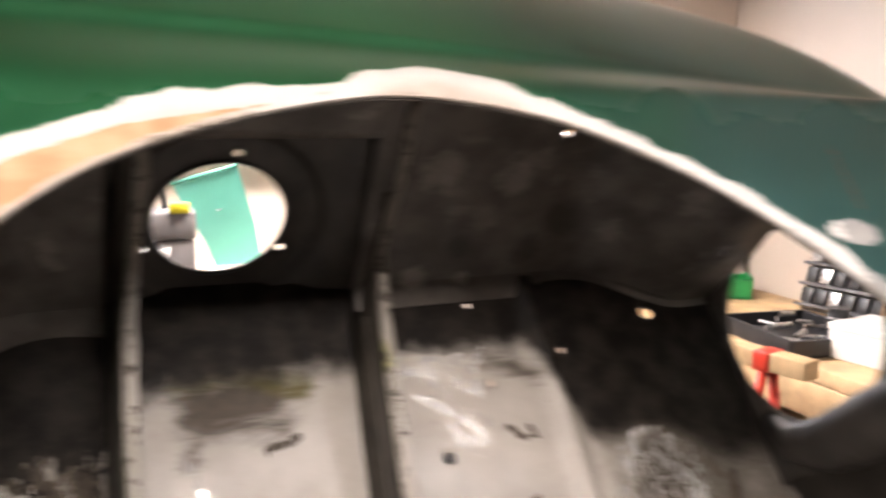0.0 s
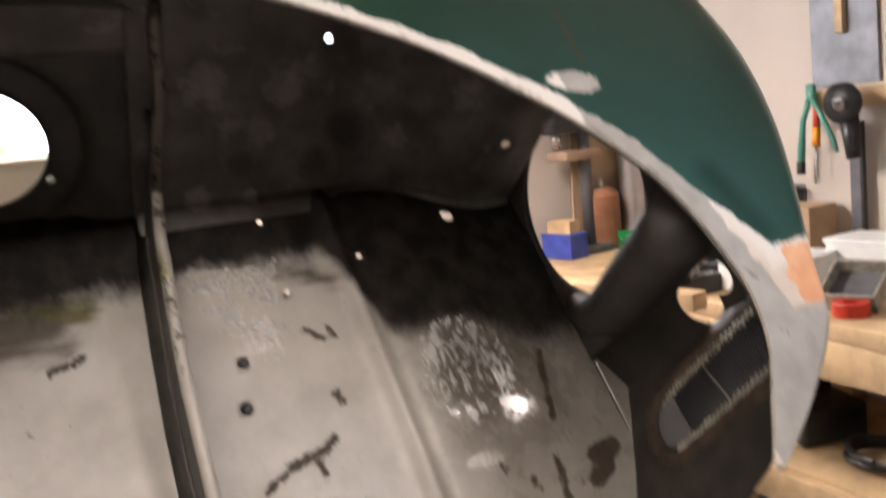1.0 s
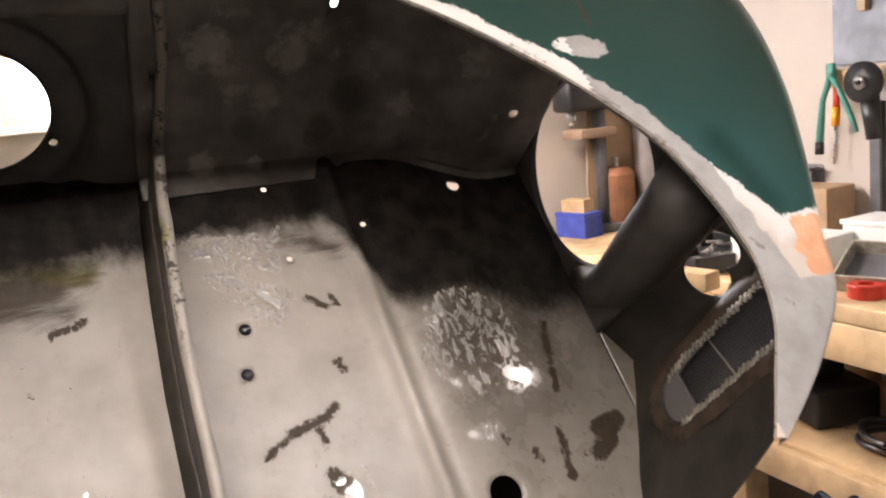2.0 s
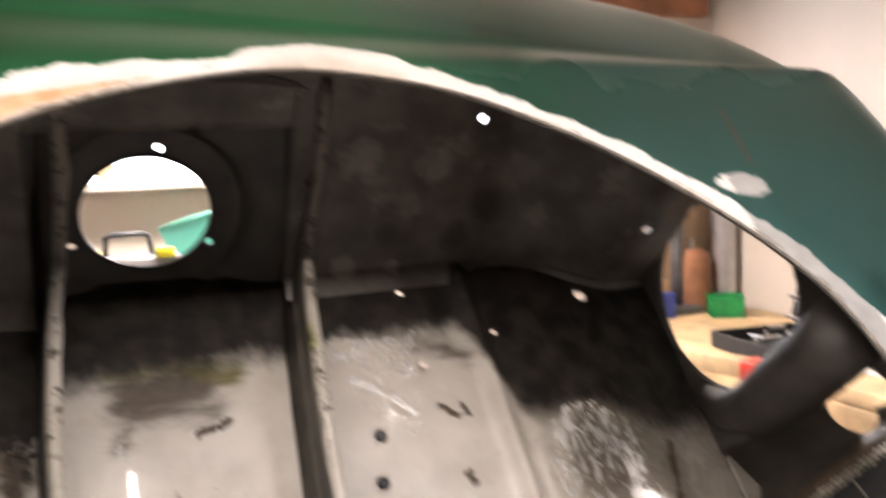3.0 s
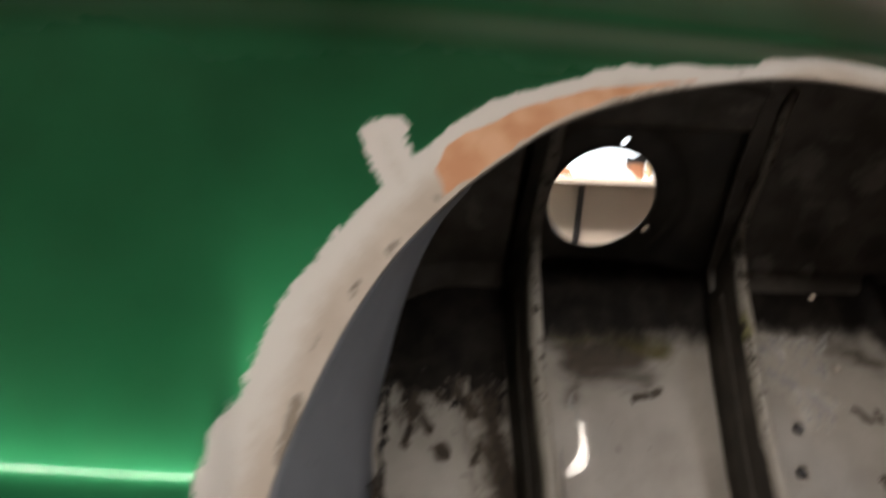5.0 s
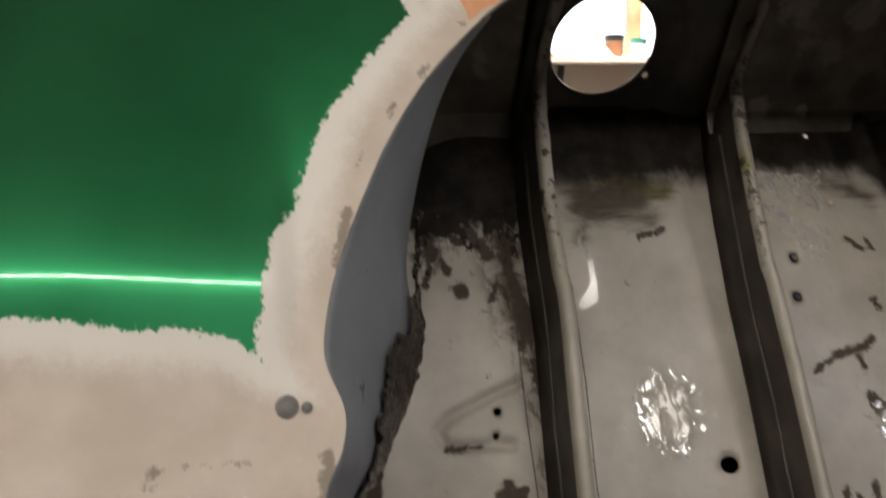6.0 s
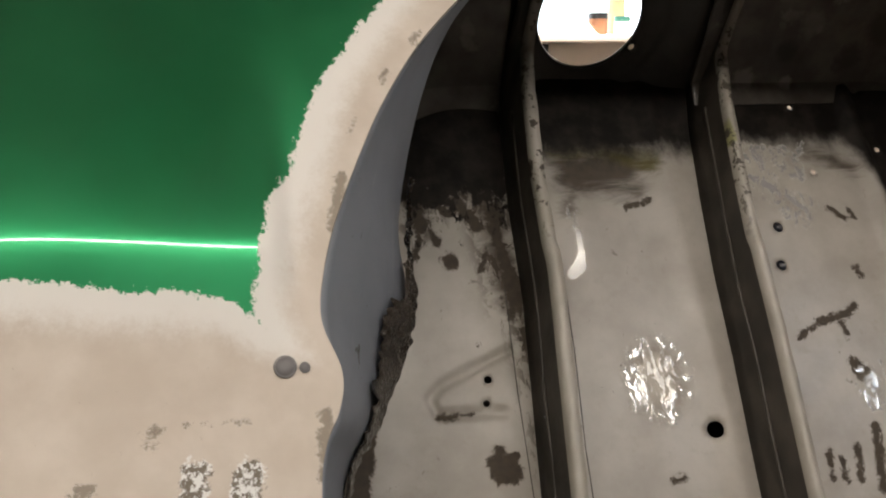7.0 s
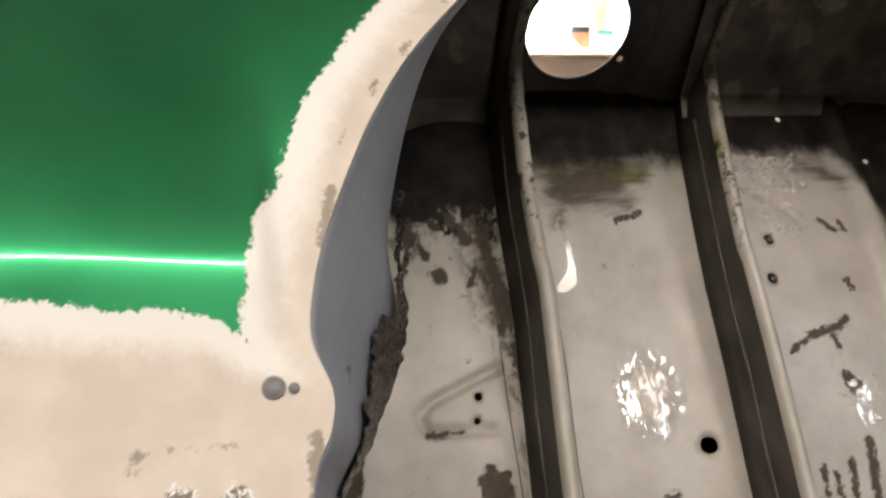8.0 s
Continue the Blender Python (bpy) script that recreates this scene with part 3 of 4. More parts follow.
# inner wing panels; marks are (x, z) capsules with a radius
MARKS = {
    "stain": [(0.074, 0.061, 0.100, 0.074, 0.004), (0.100, 0.074, 0.122, 0.077, 0.005), (0.122, 0.077, 0.140, 0.087, 0.005), (0.120, 0.076, 0.123, 0.060, 0.004), (0.148, 0.190, 0.163, 0.178, 0.003),
              (0.170, 0.186, 0.174, 0.180, 0.004), (0.122, 0.030, 0.127, 0.020, 0.008), (0.155, 0.125, 0.158, 0.118, 0.004), (-0.058, 0.207, -0.034, 0.213, 0.0042),
              (-0.242, 0.160, -0.240, 0.156, 0.007), (-0.274, 0.25, -0.262, 0.195, 0.006), (-0.262, 0.195, -0.271, 0.166, 0.003), (-0.253, 0.186, -0.250, 0.176, 0.004), (-0.246, 0.215, -0.235, 0.205, 0.004), (-0.226, 0.215, -0.212, 0.190, 0.007),
              (-0.192, 0.15, -0.182, 0.13, 0.006), (-0.196, 0.205, -0.188, 0.115, 0.006), (-0.330, 0.030, -0.347, -0.060, 0.013), (-0.184, 0.088, -0.178, 0.020, 0.005), (-0.224, -0.026, -0.216, -0.03, 0.011), (-0.270, 0.020, -0.240, 0.020, 0.003),
              (0.364, 0.112, 0.352, 0.080, 0.0045), (0.352, 0.080, 0.343, 0.045, 0.003), (0.372, 0.000, 0.392, 0.004, 0.010), (0.360, -0.020, 0.378, -0.012, 0.008), (0.275, 0.02, 0.278, 0.014, 0.003), (0.30, 0.0, 0.303, -0.012, 0.003), (0.33, 0.01, 0.325, -0.03, 0.004), (0.021, 0.105, 0.0215, 0.102, 0.004),
              (-0.206, 0.164, -0.215, 0.147, 0.003), (-0.194, 0.163, -0.183, 0.133, 0.005), (-0.222, -0.012, -0.226, -0.036, 0.004), (-0.212, -0.02, -0.208, -0.018, 0.003), (-0.075, -0.053, -0.063, -0.049, 0.003),
              (0.068, -0.044, 0.065, -0.066, 0.004), (0.079, -0.049, 0.077, -0.068, 0.004), (0.097, -0.043, 0.092, -0.069, 0.004), (0.121, -0.026, 0.110, -0.079, 0.005)],
    "metal": [(0.076, 0.226, 0.092, 0.214, 0.013), (0.098, 0.206, 0.118, 0.184, 0.015), (0.068, 0.258, 0.106, 0.252, 0.013), (0.118, 0.254, 0.126, 0.236, 0.012),
              (0.128, 0.015, 0.130, 0.000, 0.017), (0.285, 0.122, 0.281, 0.106, 0.046), (0.312, 0.075, 0.316, 0.066, 0.018), (-0.118, 0.208, -0.115, 0.186, 0.006),
              (-0.066, 0.045, -0.068, 0.028, 0.034), (0.262, 0.028, 0.272, 0.026, 0.010), (0.150, 0.03, 0.149, 0.012, 0.004), (0.108, 0.235, 0.128, 0.225, 0.008), (0.088, 0.238, 0.100, 0.228, 0.007), (0.122, 0.206, 0.134, 0.196, 0.007), (0.130, 0.250, 0.142, 0.262, 0.005), (0.100, 0.184, 0.106, 0.172, 0.006)],
    # polished bare metal; the spot near (0.312, 0.07) is a highlight set in as metal
    "polish_glint": [(-0.114, 0.182, -0.114, 0.160, 0.0036), (-0.114, 0.160, -0.119, 0.150, 0.0048), (-0.117, 0.148, -0.127, 0.141, 0.0062), (0.074, 0.228, 0.076, 0.224, 0.0042), (0.086, 0.220, 0.094, 0.214, 0.0048), (0.108, 0.204, 0.120, 0.192, 0.0040), (0.098, 0.188, 0.104, 0.180, 0.0026), (0.126, 0.012, 0.132, 0.004, 0.0034), (0.306, 0.074, 0.318, 0.066, 0.0075), (0.248, 0.030, 0.256, 0.026, 0.004)],
    "smudge": [(-0.108, 0.246, -0.055, 0.248, 0.023), (-0.116, 0.236, -0.045, 0.224, 0.012), (-0.108, 0.232, -0.118, 0.206, 0.005), (-0.060, 0.250, -0.024, 0.250, 0.010),  (-0.202, 0.235, -0.188, 0.11, 0.014), (-0.27, 0.27, -0.225, 0.235, 0.020), (-0.262, 0.24, -0.262, 0.20, 0.012), (-0.185, 0.10, -0.180, -0.03, 0.004), (0.14, 0.26, 0.19, 0.235, 0.008)],
    "olive": [(-0.122, 0.272, -0.07, 0.275, 0.013), (-0.07, 0.275, -0.024, 0.258, 0.013), (-0.045, 0.262, -0.022, 0.250, 0.012), (0.032, 0.245, 0.029, 0.265, 0.008)],
}


def marked(bm):
    """Writes each vertex's depth inside the marks."""
    for name, rows in MARKS.items():
        layer = bm.verts.layers.float.new(name)
        for v in bm.verts:
            v[layer] = capsules(v.co.x, v.co.z, rows)
    return bm


def ground_in(bm, holes, normal=(0, 1, 0)):
    for c, r in holes:
        punch(bm, c, r, normal)
    thicken(bm, 0.0012)
    return marked(bm)


GROOVE = ((-0.200, 0.071, -0.262, 0.047, 0.0), (-0.262, 0.047, -0.274, 0.036, 0.0), (-0.274, 0.036, -0.268, 0.022, 0.0), (-0.268, 0.022, -0.214, 0.018, 0.0))


def rear_wing(u, v):
    """The rear inner wing with a shallow hooked groove pressed into it."""
    x, z = lerp(-0.44, -0.172, u), lerp(-0.30, 0.33, v)
    return Vector((x, 0.287 - 0.004 * math.sin(9 * u) + 0.0030 * math.exp(-((capsules(x, z, GROOVE) / 0.0042) ** 2)), z))


bm = sheet(rear_wing, 130, 260)
part("inner_wing", ground_in(bm, (((-0.223, 0.287, 0.047), 0.0035), ((-0.227, 0.287, 0.027), 0.003))), WELL, car, "beige primed inner wing with brown rust stains")


def ridge_wall(u, v):
    z = lerp(-0.30, 0.33, v)
    x = lerp(table(z, RIB2) + 0.004, 0.421, u)
    # the last term bulges the panel to catch light beside the highlight spot
    y = 0.277 - 0.010 * math.exp(-(((x - 0.207) / 0.009) ** 2)) - 0.005 * step(x, 0.207, 0.23) + 0.0010 * math.sin(x * 30 + z * 9) * step(x, 0.23, 0.30) - 0.007 * math.exp(-(((x - 0.338) / 0.026) ** 2) - ((z - 0.066) / 0.036) ** 2)
    return Vector((x, y, z))


bm = sheet(ridge_wall, 130, 200)
part("inner_wing", ground_in(bm, (((0.087, 0.277, 0.172), 0.0055), ((0.078, 0.277, 0.132), 0.0055), ((0.257, 0.277, -0.026), 0.015), ((0.335, 0.277, 0.280), 0.007), ((0.143, 0.277, 0.308), 0.003), ((0.224, 0.277, 0.252), 0.003), ((0.145, 0.277, 0.231), 0.003))), WELL, car, "beige primed inner wing with sanded bare metal patches")
bm = sheet(lambda u, v: Vector((lerp(-0.200, 0.060, u), 0.285 + 0.005 * math.sin(math.pi * u) - 0.004 * math.exp(-(((u - 0.72) / 0.05) ** 2)) - 0.0028 * math.exp(-(((u - 0.33) / 0.10) ** 2) - ((lerp(-0.30, 0.365, v) - 0.190) / 0.032) ** 2), lerp(-0.30, 0.365, v))), 70, 190)
part("strut_column", ground_in(bm, (((-0.026, 0.285, -0.013), 0.0075),)), WELL, car, "beige primed strut column with a polished round patch")

# glossy discs added inside two open holes to reflect the roof light
for x, z in ((0.087, 0.172), (0.078, 0.132)):
    part("plug", lathe([(0.0, 0.0), (0.002, 0.0003), (0.0048, 0.0012), (0.0062, 0.0022)], m=pose(x, 0.2795, z, 90, 0, 0), steps=16), BAG, car, "small dark glossy disc added in an open hole to catch a glint")
# flanges each side of the strut column

def rib(rows, depth, wide, seed):
    bm = bmesh.new()
    prev = None
    n = 110
    for k in range(n + 1):
        z = lerp(-0.30, 0.410, k / n)
        x = table(z, rows)
        wob = 0.0012 * noise.noise(Vector((seed, 0, z * 45))) + 0.002 * step(noise.noise(Vector((seed, 3, z * 30))), 0.35, 0.5)
        y = min(depth - 0.004 * step(z, 0.15, 0.13), float(np.interp(z, (0.30, 0.338, 0.362, 0.388, 0.405, 0.412), (0.24, 0.236, 0.205, 0.158, 0.112, 0.085))))
        ring = [bm.verts.new((x + a, b, z)) for a, b in ((-0.010, max(0.287 - 2.2 * max(0, z - 0.34), y + 0.02)), (-0.003, max(0.277 - 2.2 * max(0, z - 0.34), y + 0.012)), (0, y + 0.010), (0.001, y + wob), (wide + wob, y + wob + 0.001), (wide + wob, y + 0.003), (0.003, y + 0.006), (0.006, 0.287))]
        if prev:
            for i in range(len(ring)):
                j = (i + 1) % len(ring)
                bm.faces.new((prev[i], prev[j], ring[j], ring[i])).material_index = 0 if i in (0, 1) else 1
        else:
            bm.faces.new(ring[::-1])
        prev = ring
    bm.faces.new(prev)
    bmesh.ops.recalc_face_normals(bm, faces=bm.faces)
    return marked(bm)


for rows in (RIB1, RIB2):
    pts = [(table(z, rows) - 0.0024 + 0.0010 * noise.noise(Vector((z * 16, rows[0][1] * 9, 0))), 0.262, z) for z in np.linspace(-0.28, 0.30, 60)]
    part("ridge", tube(pts, 0.0016, 8), RIDGE, car, "dusty pressed ridge along the flange's side")
part("flange", rib(RIB1, 0.224, 0.011, 1.0), (SIDE, STRIP), car, "folded flange, stained primer")
part("flange", rib(RIB2, 0.228, 0.009, 2.0), (SIDE, STRIP), car, "folded flange with an olive mark")

bm = sheet(lambda u, v: Vector((lerp(0.421, 0.54 - 0.08 * step(-v, -0.75, -0.55), u), 0.272 - 0.004 * math.exp(-(((u - 0.28) / 0.05) ** 2)), lerp(-0.30, 0.09, v))), 30, 90, thick=0.0012)
part("inner_wing", marked(bm), WELL, car, "stained front end of the inner wing")

# thin dark seams where the panels were beaten
for seam in (((-0.195, 0.2836, 0.134), (-0.199, 0.2832, 0.034), (-0.200, 0.2832, -0.049), (-0.203, 0.2832, -0.16)), ((-0.135, 0.2884, 0.164), (-0.140, 0.2882, 0.064), (-0.147, 0.288, -0.019), (-0.153, 0.2878, -0.16)), ((0.010, 0.2876, 0.032), (0.007, 0.2876, -0.015), (0.003, 0.2876, -0.071))):
    part("seam", tube(seam, 0.0005, 6), RUST, car)
bm = tube([(x, 0.2665 + 0.0008 * math.sin(x * 90), 0.3365 - 0.55 * roof_drop(x)) for x in np.linspace(0.045, 0.36, 40)], 0.0016, 8)
part("seam", bm, SIDE, car, "ridged panel seam")

# dark block added behind the panels so no light comes through their holes
part("hole_backing", box(0.80, 0.05, 0.50, (0.0, 0.345, -0.02), 0.01), TAR, car, "unseen dark backing added behind the inner wing to keep its holes dark", smooth=False)

# strut tower top with its mounting hole
TOP = pose(-0.080, 0.229, 0.3855, -26.5, 0, 0)


def tower(u, v):
    a = 2 * math.pi * u
    rows = [(0.0548, -0.003), (0.0548, 0.0), (0.067, 0.0), (0.078, -0.001), (0.086, -0.006), (0.096, -0.010), (0.125, -0.016), (0.150, -0.020)]
    r, h = along(rows, v)
    p = Vector((r * math.cos(a), r * math.sin(a), h))
    sq = 1.0 / max(abs(math.cos(a)) ** 4 + abs(math.sin(a)) ** 4, 1e-6) ** 0.25
    p = Vector((p.x * lerp(1, sq, step(v, 0.5, 1)), p.y * lerp(1, sq, step(v, 0.5, 1)), h))
    q = TOP @ p
    q.z = lerp(q.z, min(q.z, 0.411), step(v, 0.5, 1.0) * step(-q.y, -0.165, -0.11))
    return Vector((min(max(q.x, -0.174), 0.070), min(max(q.y, 0.08), 0.292), q.z))


bm = sheet(tower, 150, 40)
bmesh.ops.remove_doubles(bm, verts=bm.verts, dist=0.0003)
for c in ((-0.069, 0.175, 0.411), (-0.028, 0.257, 0.369), (-0.140, 0.254, 0.374)):
    punch(bm, c, 0.0034)
thicken(bm, 0.0015)
part("strut_tower", bm, TAR, car, "black undersealed strut tower with a round open top")

# rear closing panel, grey
KNEE = [(-0.262, 0.06, 0.262), (-0.273, 0.12, 0.268), (-0.289, 0.12, 0.213), (-0.306, 0.12, 0.148), (-0.313, 0.12, 0.109), (-0.312, 0.12, 0.060), (-0.324, 0.12, 0.022), (-0.347, 0.115, -0.023), (-0.367, 0.11, -0.058), (-0.39, 0.10, -0.15), (-0.40, 0.10, -0.30)]
EDGE = [(-0.262, 0.004, 0.232), (-0.279, 0.004, 0.213), (-0.309, 0.004, 0.178), (-0.333, 0.004, 0.14), (-0.350, 0.004, 0.105), (-0.366, 0.004, 0.066), (-0.376, 0.004, 0.02), (-0.371, 0.004, -0.032), (-0.381, 0.004, -0.06), (-0.385, 0.004, -0.15), (-0.386, 0.004, -0.30)]
bm = sheet(lambda u, v: Vector(along(EDGE, u)).lerp(Vector(along(KNEE, u)), v) + Vector((0.006 * math.sin(math.pi * v), 0, 0)), 80, 20, thick=0.002)
part("closing_panel", bm, GREY, car, "blue-grey primed closing panel behind the arch")

def torn(u, v):
    k = lerp(0.30, 1.0, u)
    wide = 0.06 + 0.40 * step(u, 0.12, 0.45) + 0.17 * noise.noise(Vector((u * 14, 0, 0))) + 0.12 * noise.noise(Vector((u * 40, 0, 5))) + 0.07 * noise.noise(Vector((u * 110, 0, 9)))
    p = Vector(along(KNEE, k)).lerp(Vector(along(EDGE, k)), wide * (1 - v))
    return p + Vector((0.0085 - 0.003 * v, -0.004, 0)) + Vector((0.003, 0, 0)) * noise.noise(Vector((u * 40, v * 3, 4)))


part("torn_edge", sheet(torn, 260, 8, thick=0.001), WETRUST, car, "torn rusty edge of the closing panel")

# front bulkhead of the well with the headlamp opening
def front(u, v):
    a = 2 * math.pi * u
    cx, sx = math.cos(a), math.sin(a)
    far = 1.0 / max(abs(cx) / 0.20, abs(sx) / 0.36)
    near = [(0.091, 0.006), (0.0915, 0.003), (0.094, 0.0), (0.108, -0.002), (0.122, -0.002)]
    if v < 0.5:
        r, dx = along(near, v * 2)
    else:
        r, dx = lerp(0.122, max(far, 0.124), (v - 0.5) * 2), lerp(-0.002, 0.0, (v - 0.5) * 2)
    z = 0.217 + r * sx
    y = 0.180 + r * cx
    return Vector((0.42 + dx, min(max(y, 0.020), 0.296), min(max(z, 0.088), 0.325)))


bm = sheet(front, 110, 34)
bmesh.ops.remove_doubles(bm, verts=bm.verts, dist=0.0003)
punch(bm, (0.42, 0.2765, 0.198), 0.0045, (1, 0, 0))
thicken(bm, 0.002)
part("headlamp_bulkhead", bm, TAR, car, "black bulkhead with a round headlamp opening")
part("brace", tube([(0.425, 0.262, 0.146), (0.415, 0.235, 0.120), (0.402, 0.185, 0.106), (0.391, 0.124, 0.104), (0.381, 0.070, 0.105), (0.371, 0.026, 0.107)], [0.014, 0.018, 0.025, 0.029, 0.029, 0.028], 32), MATT, car, "broad black round brace below the headlamp opening")


# lower front panel with the vent
def low(y, z, off=0.0):
    n = Vector((-1, 0, 0.51)).normalized()
    return Vector((0.419 + 0.51 * z, y, z)) + n * off


def mid(y):
    """Height of the vent's long axis."""
    return 0.001 - 0.13 * (y - 0.142)


SIDE_EDGE = [(-0.15, 0.25), (-0.105, 0.155), (-0.077, 0.092), (-0.045, 0.058), (-0.015, 0.038), (0.06, 0.036)]


def valance(u, v):
    z = lerp(-0.15, 0.052, min(v / 0.8, 1.0))
    y = lerp(table(z, SIDE_EDGE), 0.31, u)
    if v < 0.8:
        d = z - mid(y)
        inside = step(0.027 - abs(d), 0.0, 0.005) * step(0.086 - abs(y - 0.142 - 0.35 * d) - 6 * d * d, 0.0, 0.008)
        return low(y, z, -0.006 * inside + 0.002 * noise.noise(Vector((y * 30, z * 30, 0))))
    f = (v - 0.8) / 0.2
    return Vector((lerp(0.4455, 0.424, f), y, lerp(0.052, 0.094, f)))


bm = sheet(valance, 120, 150)
punch(bm, (0.437, 0.124, 0.069), 0.021, (0.89, 0, 0.455))
punch(bm, (0.432, 0.094, 0.079), 0.019, (0.89, 0, 0.455))
thicken(bm, 0.0015)
val = part("front_valance", bm, TAR, car, "black undersealed lower front panel with a meshed vent")


def slot(a, r=0.0, off=0.002):
    """The vent's rounded outline, in the panel's own plane."""
    ca, sa = math.cos(a), math.sin(a)
    d = (0.024 + r) * sa
    y = 0.142 + 0.060 * (1 if ca > 0 else -1) * min(1, abs(ca) * 6) + (0.024 + r) * ca + 0.35 * d
    return low(y, mid(y) + d, off)


part("vent_rim", tube([slot(2 * math.pi * k / 64) for k in range(65)], 0.0016, 10), SIDE, val, "dark folded rim of the vent")


def rust_band(u, v):
    a = 2 * math.pi * u
    n = 0.010 * noise.noise(Vector((math.cos(a) * 5, math.sin(a) * 5, 2)))
    return slot(a, lerp(0.002, 0.017 + n, v), 0.0026 + 0.0022 * math.sin(math.pi * v))


part("rusty_band", sheet(rust_band, 96, 6), RUSTBROWN, val, "rusty brown swaged band round the vent")
bm = bmesh.new()
for k in range(44):
    y = lerp(0.075, 0.200, k / 43)
    tube([low(y - 0.008, mid(y) - 0.023, -0.002), low(y + 0.008, mid(y) + 0.023, -0.002)], 0.0005, 4, bm)
for k in range(15):
    d = lerp(-0.022, 0.022, k / 14)
    tube([low(0.075 + 0.35 * d, mid(0.075) + d, -0.0015), low(0.20 + 0.35 * d, mid(0.20) + d, -0.0015)], 0.0005, 4, bm)
tagged(part("vent_mesh", bm, DGREY, val, "fine grey wire mesh"), kind="stuff")
part("vent_bar", tube([low(0.153, 0.023, 0.001), low(0.124, -0.017, 0.001)], 0.0010, 8), FLANGE, val)
part("vent_plate", sheet(lambda u, v: slot(math.pi * (u - 0.5), -0.001, 0.001).lerp(low(lerp(0.174, 0.199, u), lerp(-0.029, 0.012, u), 0.001), v), 24, 8, thick=0.001), DGREY2, val, "rounded grey blanking plate at the vent's end")
bm = bmesh.new()
for k in range(24):
    y = lerp(0.078, 0.212, k / 23)
    box(0.002, 0.0034, 0.0080, low(y, mid(y) + 0.0245 + 0.001 * math.sin(k * 2.1) - 0.004 * step(y, 0.19, 0.212), 0.003), 0, bm, (20, 27, 0))
    y -= 0.016
    box(0.002, 0.0040, 0.0075, low(y, mid(y) - 0.0255 + 0.001 * math.sin(k * 1.7), 0.003), 0, bm, (20, 27, 0))
tagged(part("vent_tooth", bm, FLANGE, val, "row of bent metal teeth along the vent"), kind="stuff")

# ---- garage ----
def wall_box(name, sx, sy, sz, at, mat, label, category="wall"):
    return tagged(link(name, box(sx, sy, sz, at), mat, smooth=False), label, category, kind="structure")


wall_box("floor", 7.4, 7.2, 0.1, (-1.2, -0.5, -0.05), CONCRETE, "grey concrete garage floor", "floor")
wall_box("ceiling", 7.4, 7.2, 0.08, (-1.2, -0.5, 2.44), CEIL, "boarded garage ceiling", "ceiling")
wall_box("wall_east", 0.12, 7.2, 2.4, (2.36, -0.5, 1.2), WALL, "cream painted garage wall behind the workbench")
wall_box("wall_west", 0.12, 7.2, 2.4, (-4.9, -0.5, 1.2), WALL, "cream painted garage wall")
wall_box("wall_south", 7.2, 0.12, 2.4, (-1.2, -4.06, 1.2), WALL, "cream painted garage wall")
for sx, sz, x, z in ((4.34, 2.4, -2.67, 1.2), (2.1, 1.495, 0.55, 0.7475), (2.1, 0.3, 0.55, 2.25), (0.70, 2.4, 1.95, 1.2)):
    wall_box("wall_north", sx, 0.12, sz, (x, 3.06, z), WALL, "cream painted garage wall with a wide window")
for k, x in enumerate((-2.0, -1.1, -0.2, 0.7, 1.61)):
    tagged(link("ceiling_joist", box(0.07, 6.9, 0.16, (x, -0.5, 2.32), 0.004), WOOD2, smooth=False), "rough sawn timber ceiling joist", "joist", "ceiling joists")
tagged(link("wall_rail", box(6.9, 0.05, 0.09, (-1.2, 2.972, 2.135), 0.004), DARKWOOD, smooth=False), "reddish brown timber rail along the wall", "rail", kind="structure")

win = thing("window_1", pose(0.55, 3.06, 1.495), "wide window full of bright daylight", "window", kind="structure")
part("window_frame", box(2.1, 0.05, 0.05, (0, 0, 0.58), 0.004), WOOD, win)
part("window_sill", box(2.1, 0.20, 0.025, (0, -0.08, 0.012), 0.004), WALL, win)
for x in (-0.64, 0.22, 1.02):
    part("mullion", box(0.05, 0.05, 0.54, (x, 0, 0.30), 0.004), WOOD, win, "varnished timber mullion")
tagged(link("backdrop", box(9, 0.02, 5, (0.5, 4.6, 1.8)), DAY, smooth=False), "overcast daylight outside the window", "backdrop", kind="structure")


def ceiling_lamp(x, y, z, length):
    lamp = thing("ceiling_lamp", pose(x, y, z), "long white fluorescent ceiling lamp, switched on", "lamp", "fluorescent lamps")
    part("diffuser", box(length, 0.17, 0.075, (0, 0, 0.06), 0.034), LAMP, lamp, "glowing white diffuser")
    part("housing", box(length, 0.10, 0.05, (0, 0, 0.1225), 0.006), WHITE, lamp)
    for sx in (-1, 1):
        part("end_cap", box(0.02, 0.12, 0.06, (sx * (length / 2 + 0.008), 0, 0.075), 0.008), WHITE, lamp)
        part("hanger", tube([(sx * length * 0.35, 0, 0.14), (sx * length * 0.35, 0, 0.40 - (z - 2.04) + 0.01)], 0.004, 8), STEEL, lamp)
    return lamp


ceiling_lamp(0.48, 2.50, 2.09, 1.40)
strip = thing("ceiling_lamp", pose(-0.30, -0.19, 2.16), "bare fluorescent tube in a slim batten, switched on", "lamp", "fluorescent lamps")
part("housing", box(2.34, 0.06, 0.05, (0, 0, 0.055), 0.006), WHITE, strip)
part("tube", tube([(-1.15, 0, 0.012), (1.15, 0, 0.012)], 0.013, 14), LAMP, strip, "glowing tube")
for sx in (-1, 1):
    part("holder", box(0.03, 0.04, 0.05, (sx * 1.16, 0, 0.02), 0.004), WHITE, strip)
    part("hanger", tube([(sx * 0.8, 0, 0.08), (sx * 0.8, 0, 0.24)], 0.004, 8), STEEL, strip)

